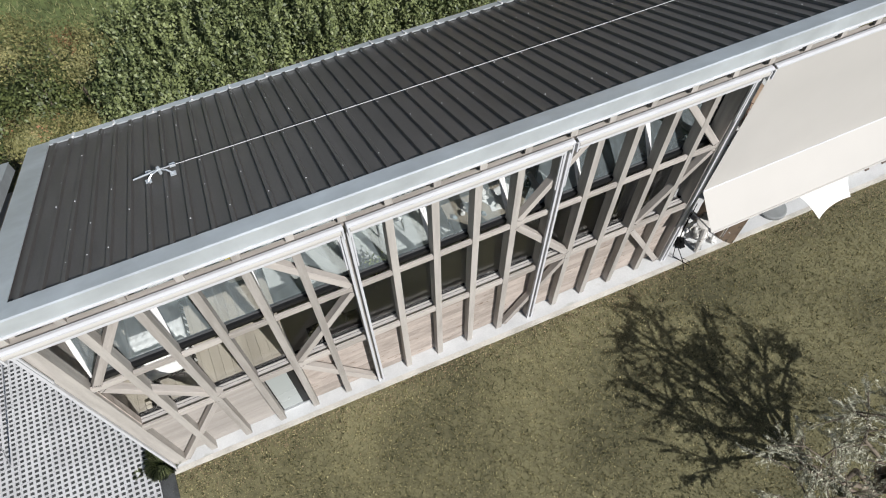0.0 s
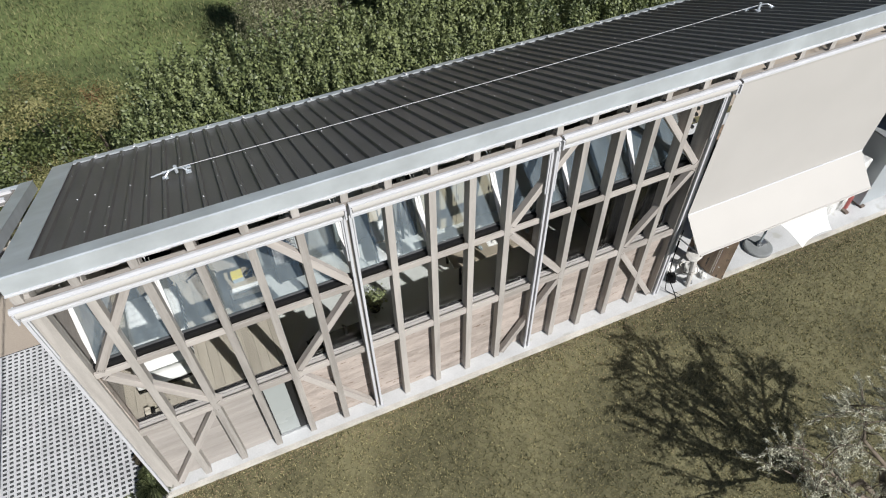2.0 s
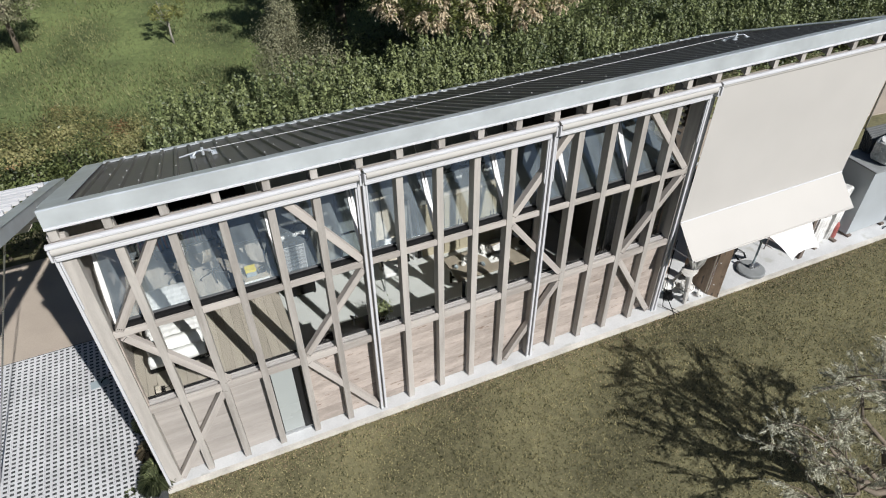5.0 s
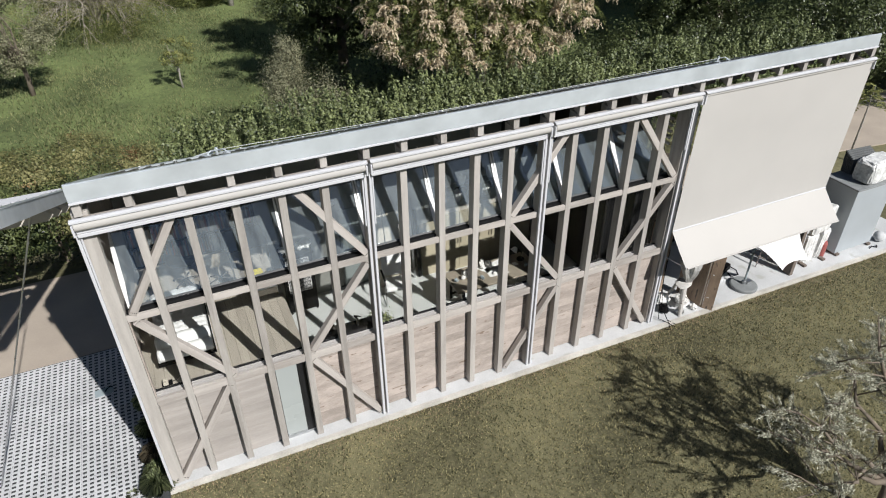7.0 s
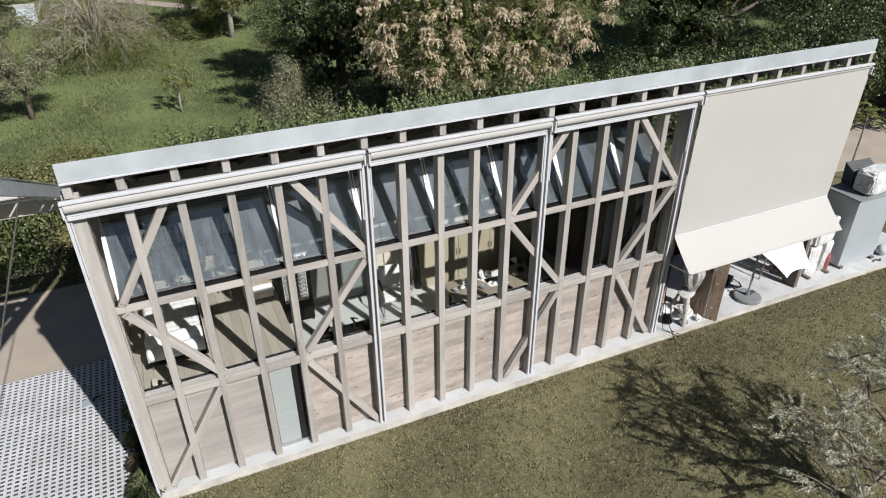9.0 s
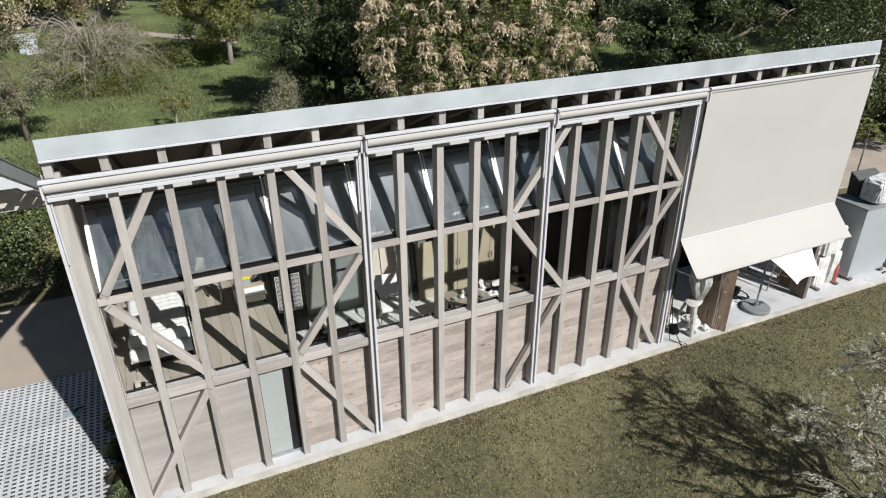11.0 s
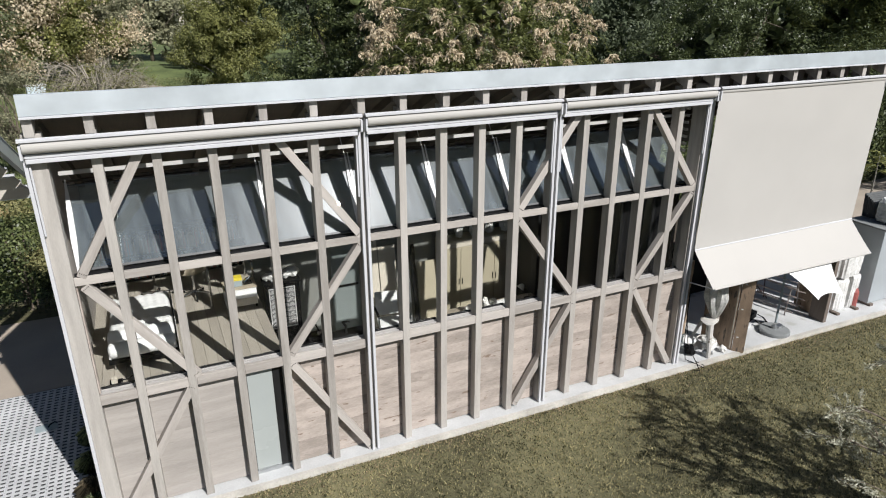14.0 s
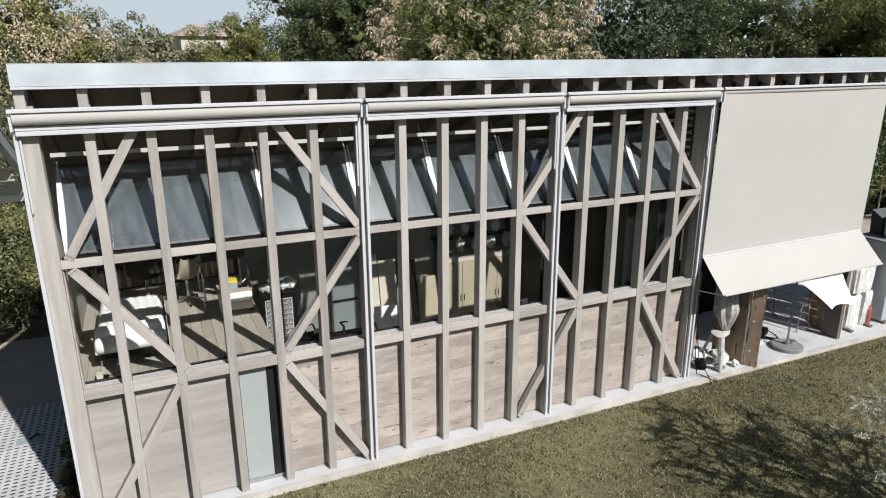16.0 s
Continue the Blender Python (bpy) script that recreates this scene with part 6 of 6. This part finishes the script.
make_tree("tree", "small fruit tree with sparse foliage", (-3.06, 20.8, 0.3), 4.2,
          [(-0.5, 0, 2.6, 2.1, 1.8, 1.6)], 15000, 0.085, GREYLEAF, BARK, 37, 0.09, 14, 0.35, 0.5, 60, 0.13, dense=0)
make_tree("tree", "yellow-green tree at the meadow's edge", (6.2, 30.2, 0.63), 8.0,
          [(0, 0, 4.2, 3.0, 2.6, 3.2)], 46000, 0.12, YELLOWLEAF, PALEBARK, 38, 0.14, 9, 0.25, 0.5, 120, 0.10)
make_shrub("shrub", "grey-green twiggy shrub rising behind the hedge", [(4.95, 11.8, 1.7, 0.75, 0.8, 1.7), (5.35, 12.3, 2.9, 0.5, 0.5, 0.9), (6.3, 12.2, 1.4, 1.1, 1.0, 1.2)], 27000, 0.055, GREYLEAF, 41)
make_shrub("shrub", "dark green undergrowth behind the hedge", [(8.0 + 2.4 * i, 12.4 + 1.3 * (i % 2), 1.1, 1.8, 1.1, 1.4 if i < 3 or i > 5 else 1.15) for i in range(10)], 34000, 0.115, DARKLEAF, 42)


make_shrub("shrub", "grey twiggy thicket at the meadow's edge", [(-8.2, 27, 1.6, 2.4, 2.0, 1.9), (-11.5, 28, 1.8, 2.4, 2.0, 2.1)], 24000, 0.10, GREYLEAF, 43)
make_shrub("shrub", "green thicket at the meadow's edge", [(4.4, 31.5, 1.2, 1.9, 1.4, 1.1), (9.6, 27, 1.5, 2.2, 1.6, 1.8), (-14, 30, 2.0, 2.4, 2, 2.2)], 36000, 0.10, MIDLEAF, 44)


make_shrub("shrub", "dark leafy shrubs beside the rear paving", [(22.5, 8.8, 1.6, 1.8, 1.2, 1.8), (26.2, 8.0, 2.0, 1.8, 1.2, 2.3), (29.6, 8.3, 2.3, 2.2, 1.3, 2.6), (25.5, 9.6, 2.4, 2.2, 1.4, 2.6), (28.8, 10.2, 2.8, 2.6, 1.6, 3.0), (32.4, 11.0, 2.9, 2.8, 1.8, 3.1), (36.5, 12.2, 3.0, 3.0, 2.0, 3.2), (40.5, 14, 3.0, 3.0, 2.0, 3.2)], 90000, 0.12, DARKLEAF, 45)


def make_feather_sapling():
    """Young tree with long feathered leaves, each a stalk with paired leaflets."""
    t = thing("sapling", "young tree with long bright feathered leaves", "tree", 21.4, 3.75, -0.09)
    rng = np.random.default_rng(91)
    part("trunk", tube([(0, 0, -0.1), (0.05, 0.02, 0.9), (0.02, 0.0, 1.7), (0.06, 0.03, 2.5)], [0.035, 0.03, 0.022, 0.010], 8), PALEBARK, t, smooth=True)
    stalks = bmesh.new()
    for k in range(13):
        pts, aims = [], []
        a = k * 2.4 + rng.uniform(-0.2, 0.2)
        z0 = 1.85 + 0.65 * k / 12
        long = rng.uniform(0.55, 0.85)
        way = np.array((math.cos(a), math.sin(a), 0.0))
        line = [np.array((0.03, 0.01, z0)) + way * long * u + np.array((0, 0, 0.35 * u - 0.55 * u * u)) for u in np.linspace(0, 1, 7)]
        tube([tuple(p) for p in line], [0.008, 0.007, 0.006, 0.005, 0.004, 0.003, 0.002], 4, stalks, False)
        side = np.array((-way[1], way[0], 0.0))
        for u in np.linspace(0.2, 1.0, 12):
            c = np.array((0.03, 0.01, z0)) + way * long * u + np.array((0, 0, 0.35 * u - 0.55 * u * u))
            for s in (-1, 1):
                d = side * s + way * 0.25 + np.array((0, 0, -0.25))
                pts.append(c + d * 0.075)
                aims.append(d)
        leaves("leaf", np.array(pts), 0.15, YELLOWLEAF, t, np.array(aims), 0.28, 0.06, rng, along=True)
    part("stalks", stalks, SEDGE, t)


make_feather_sapling()


def make_woods():
    rng = np.random.default_rng(50)
    # Leaf tones of the far woods are paled: distance haze mixed into their colour.
    hazed_green = material("hazed_green_leaf", (0.105, 0.128, 0.062), 0.6, vary=0.3, tint=(0.20, 0.22, 0.115), island=0.3, leaf=0.3)
    hazed_dark = material("hazed_dark_leaf", (0.055, 0.075, 0.042), 0.6, vary=0.35, tint=(0.125, 0.15, 0.085), island=0.3, leaf=0.25)
    kinds = [(hazed_green, "green"), (GREYLEAF, "grey-green"), (hazed_dark, "dark green"), (YELLOWLEAF, "yellowish")]
    # The last spot, (32.5, 4.2), is an unseen tree added to shade the paving.
    spots = [(-12, 40, 12), (-6, 46, 11.5), (-1, 50, 8.6), (3, 58, 8.4), (8, 50, 6.3), (15.5, 44, 11), (18, 36, 11), (22, 48, 14), (27, 38, 12),
             (31, 28, 11), (36, 46, 15), (42, 34, 13), (48, 26, 12), (54, 44, 16), (60, 32, 15), (42, 18, 10), (52, 14, 12), (16, 28, 8), (-9, 34, 6.0),
             (-7, 70, 13), (19, 110, 13.4), (20, 66, 15), (30, 62, 17), (44, 58, 18), (32.5, 4.2, 8.0)]
    for i, (x, y, h) in enumerate(spots):
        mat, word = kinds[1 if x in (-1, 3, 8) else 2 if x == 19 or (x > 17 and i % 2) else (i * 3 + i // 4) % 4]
        bloom = (SEED, 15000, 0.19, 0.8) if x in (-12, -6) else None
        r = h * 0.42
        where = " tree with cream blossom in the wood" if bloom else " tree in the wood beyond the meadow" if y > 10 else " tree shading the paving"
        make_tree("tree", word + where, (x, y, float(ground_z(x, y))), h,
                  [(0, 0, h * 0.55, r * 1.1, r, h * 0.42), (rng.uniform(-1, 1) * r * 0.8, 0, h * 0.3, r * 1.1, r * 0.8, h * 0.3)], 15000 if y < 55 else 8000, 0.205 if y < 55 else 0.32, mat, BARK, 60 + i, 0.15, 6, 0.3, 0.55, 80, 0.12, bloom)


make_woods()


def make_unseen_tree_line():
    """Unseen tree line added to the south, behind the walk's start, to darken glass reflections."""
    rng = np.random.default_rng(77)
    bm = bmesh.new()
    n = 160
    rows = []
    for i in range(n + 1):
        a = math.pi + math.pi * i / n
        x, y = 5 + 110 * math.cos(a), -20 + 75 * math.sin(a)
        h = 9 + 4 * noise.noise((i * 0.21, 0, 2)) + 2.5 * noise.noise((i * 0.8, 3, 2)) + rng.uniform(-0.6, 0.6)
        rows.append([bm.verts.new((x, y, -1)), bm.verts.new((x + rng.uniform(-1, 1), y + 2, h * 0.5)), bm.verts.new((x, y - 1, h))])
    for p, q in zip(rows, rows[1:]):
        for k in range(2):
            bm.faces.new((p[k], q[k], q[k + 1], p[k + 1]))
    return part("backdrop", bm, DARKLEAF)


tagged(make_unseen_tree_line(), "unseen dark tree line added to darken reflections in the glass", "woods", kind="structure")


def make_far_haze():
    """Glowing strip, a kilometre off, standing in for pale summer haze low over the northern horizon."""
    bm = bmesh.new()
    rows = []
    for i in range(33):
        a = radians(-50 + 100 * i / 32)
        x, y = 1000 * math.sin(a), 1000 * math.cos(a)
        rows.append([bm.verts.new((x, y, -30)), bm.verts.new((x, y, 330))])
    for p, q in zip(rows, rows[1:]):
        bm.faces.new((p[0], q[0], q[1], p[1]))
    m = bpy.data.materials.new("glowing_sky_haze")
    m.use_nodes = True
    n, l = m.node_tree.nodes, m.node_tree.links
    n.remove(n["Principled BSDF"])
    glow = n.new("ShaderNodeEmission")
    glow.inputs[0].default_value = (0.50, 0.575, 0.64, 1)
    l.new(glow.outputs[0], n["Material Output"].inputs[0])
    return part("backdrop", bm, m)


tagged(make_far_haze(), "glowing strip standing in for pale hazy sky low over the horizon", "sky", kind="structure")


def make_far_house():
    h = thing("house", "distant house with a terracotta hipped roof", "house", 11.2, 95.0, 1.5, 12)
    part("wall", box(-4.4, 4.4, -4, 4, -0.3, 7.4), PALEPANEL, h)
    bm = bmesh.new()
    lo = [bm.verts.new(p) for p in ((-5.0, -4.6, 7.4), (5.0, -4.6, 7.4), (5.0, 4.6, 7.4), (-5.0, 4.6, 7.4))]
    ridge = [bm.verts.new(p) for p in ((-1.6, 0, 9.0), (1.6, 0, 9.0))]
    bm.faces.new((lo[0], lo[1], ridge[1], ridge[0]))
    bm.faces.new((lo[2], lo[3], ridge[0], ridge[1]))
    bm.faces.new((lo[1], lo[2], ridge[1]))
    bm.faces.new((lo[3], lo[0], ridge[0]))
    bm.faces.new(lo[::-1])
    tile = material("terracotta_tile", (0.40, 0.31, 0.26), 0.85, vary=0.25, scale=2, fine=12)
    roof = part("roof", bm, tile, h)
    part("chimney", box(3.0, 3.9, -1.0, -0.1, 7.2, 9.6), PALEPANEL, roof)
    part("solar_panel", prism([(-3.0, 8.0), (-1.4, 8.56), (-1.4, 8.63), (-3.0, 8.07)], -0.6, 1.4), GREYBOX, roof)
    for x in (-3.2, -1.1, 1.1, 3.2):
        w = part("window", box(x - 0.5, x + 0.5, -4.06, -4.01, 4.2, 5.6), BLACKPAINT, h)
        part("frame", box(x - 0.56, x + 0.56, -4.10, -4.062, 4.12, 4.2), WHITE, w)


make_far_house()
lane = thing("path", "pale gravel path beyond the meadow", "path", kind="structure")
for k in range(11):
    x0, x1 = -9.0 + 1.5 * k, -7.5 + 1.5 * k
    ya, yb = 49.0 - 0.92 * (x0 + 6), 49.0 - 0.92 * (x1 + 6)
    za, zb = float(ground_z(x0, ya)), float(ground_z(x1, yb))
    bm = bmesh.new()
    lo = [bm.verts.new(p) for p in ((x0, ya - 0.8, za), (x1, yb - 0.8, zb), (x1, yb + 0.8, zb + 0.03), (x0, ya + 0.8, za + 0.03))]
    hi = [bm.verts.new(v.co + Vector((0, 0, 0.06))) for v in lo]
    bm.faces.new(hi)
    for i in range(4):
        bm.faces.new((lo[i], lo[(i + 1) % 4], hi[(i + 1) % 4], hi[i]))
    part("path_section", bm, PATHMAT, lane)
cover = thing("well_cover", "pale blue-grey metal well housing in the meadow", "housing", -4.2, 38.4, float(ground_z(-4.2, 38.4)), 12)
part("body", box(-0.55, 0.45, -0.35, 0.35, -0.1, 0.95, 0.02), material("pale_blue_metal", (0.52, 0.60, 0.64), 0.5, 0.1, vary=0.1), cover)
part("lid", box(-0.60, 0.50, -0.40, 0.40, 0.952, 1.0, 0.01), CONCRETE, cover)
part("plinth", box(-0.3, 1.0, -0.95, -0.36, -0.1, 0.16, 0.01), CONCRETE, cover)
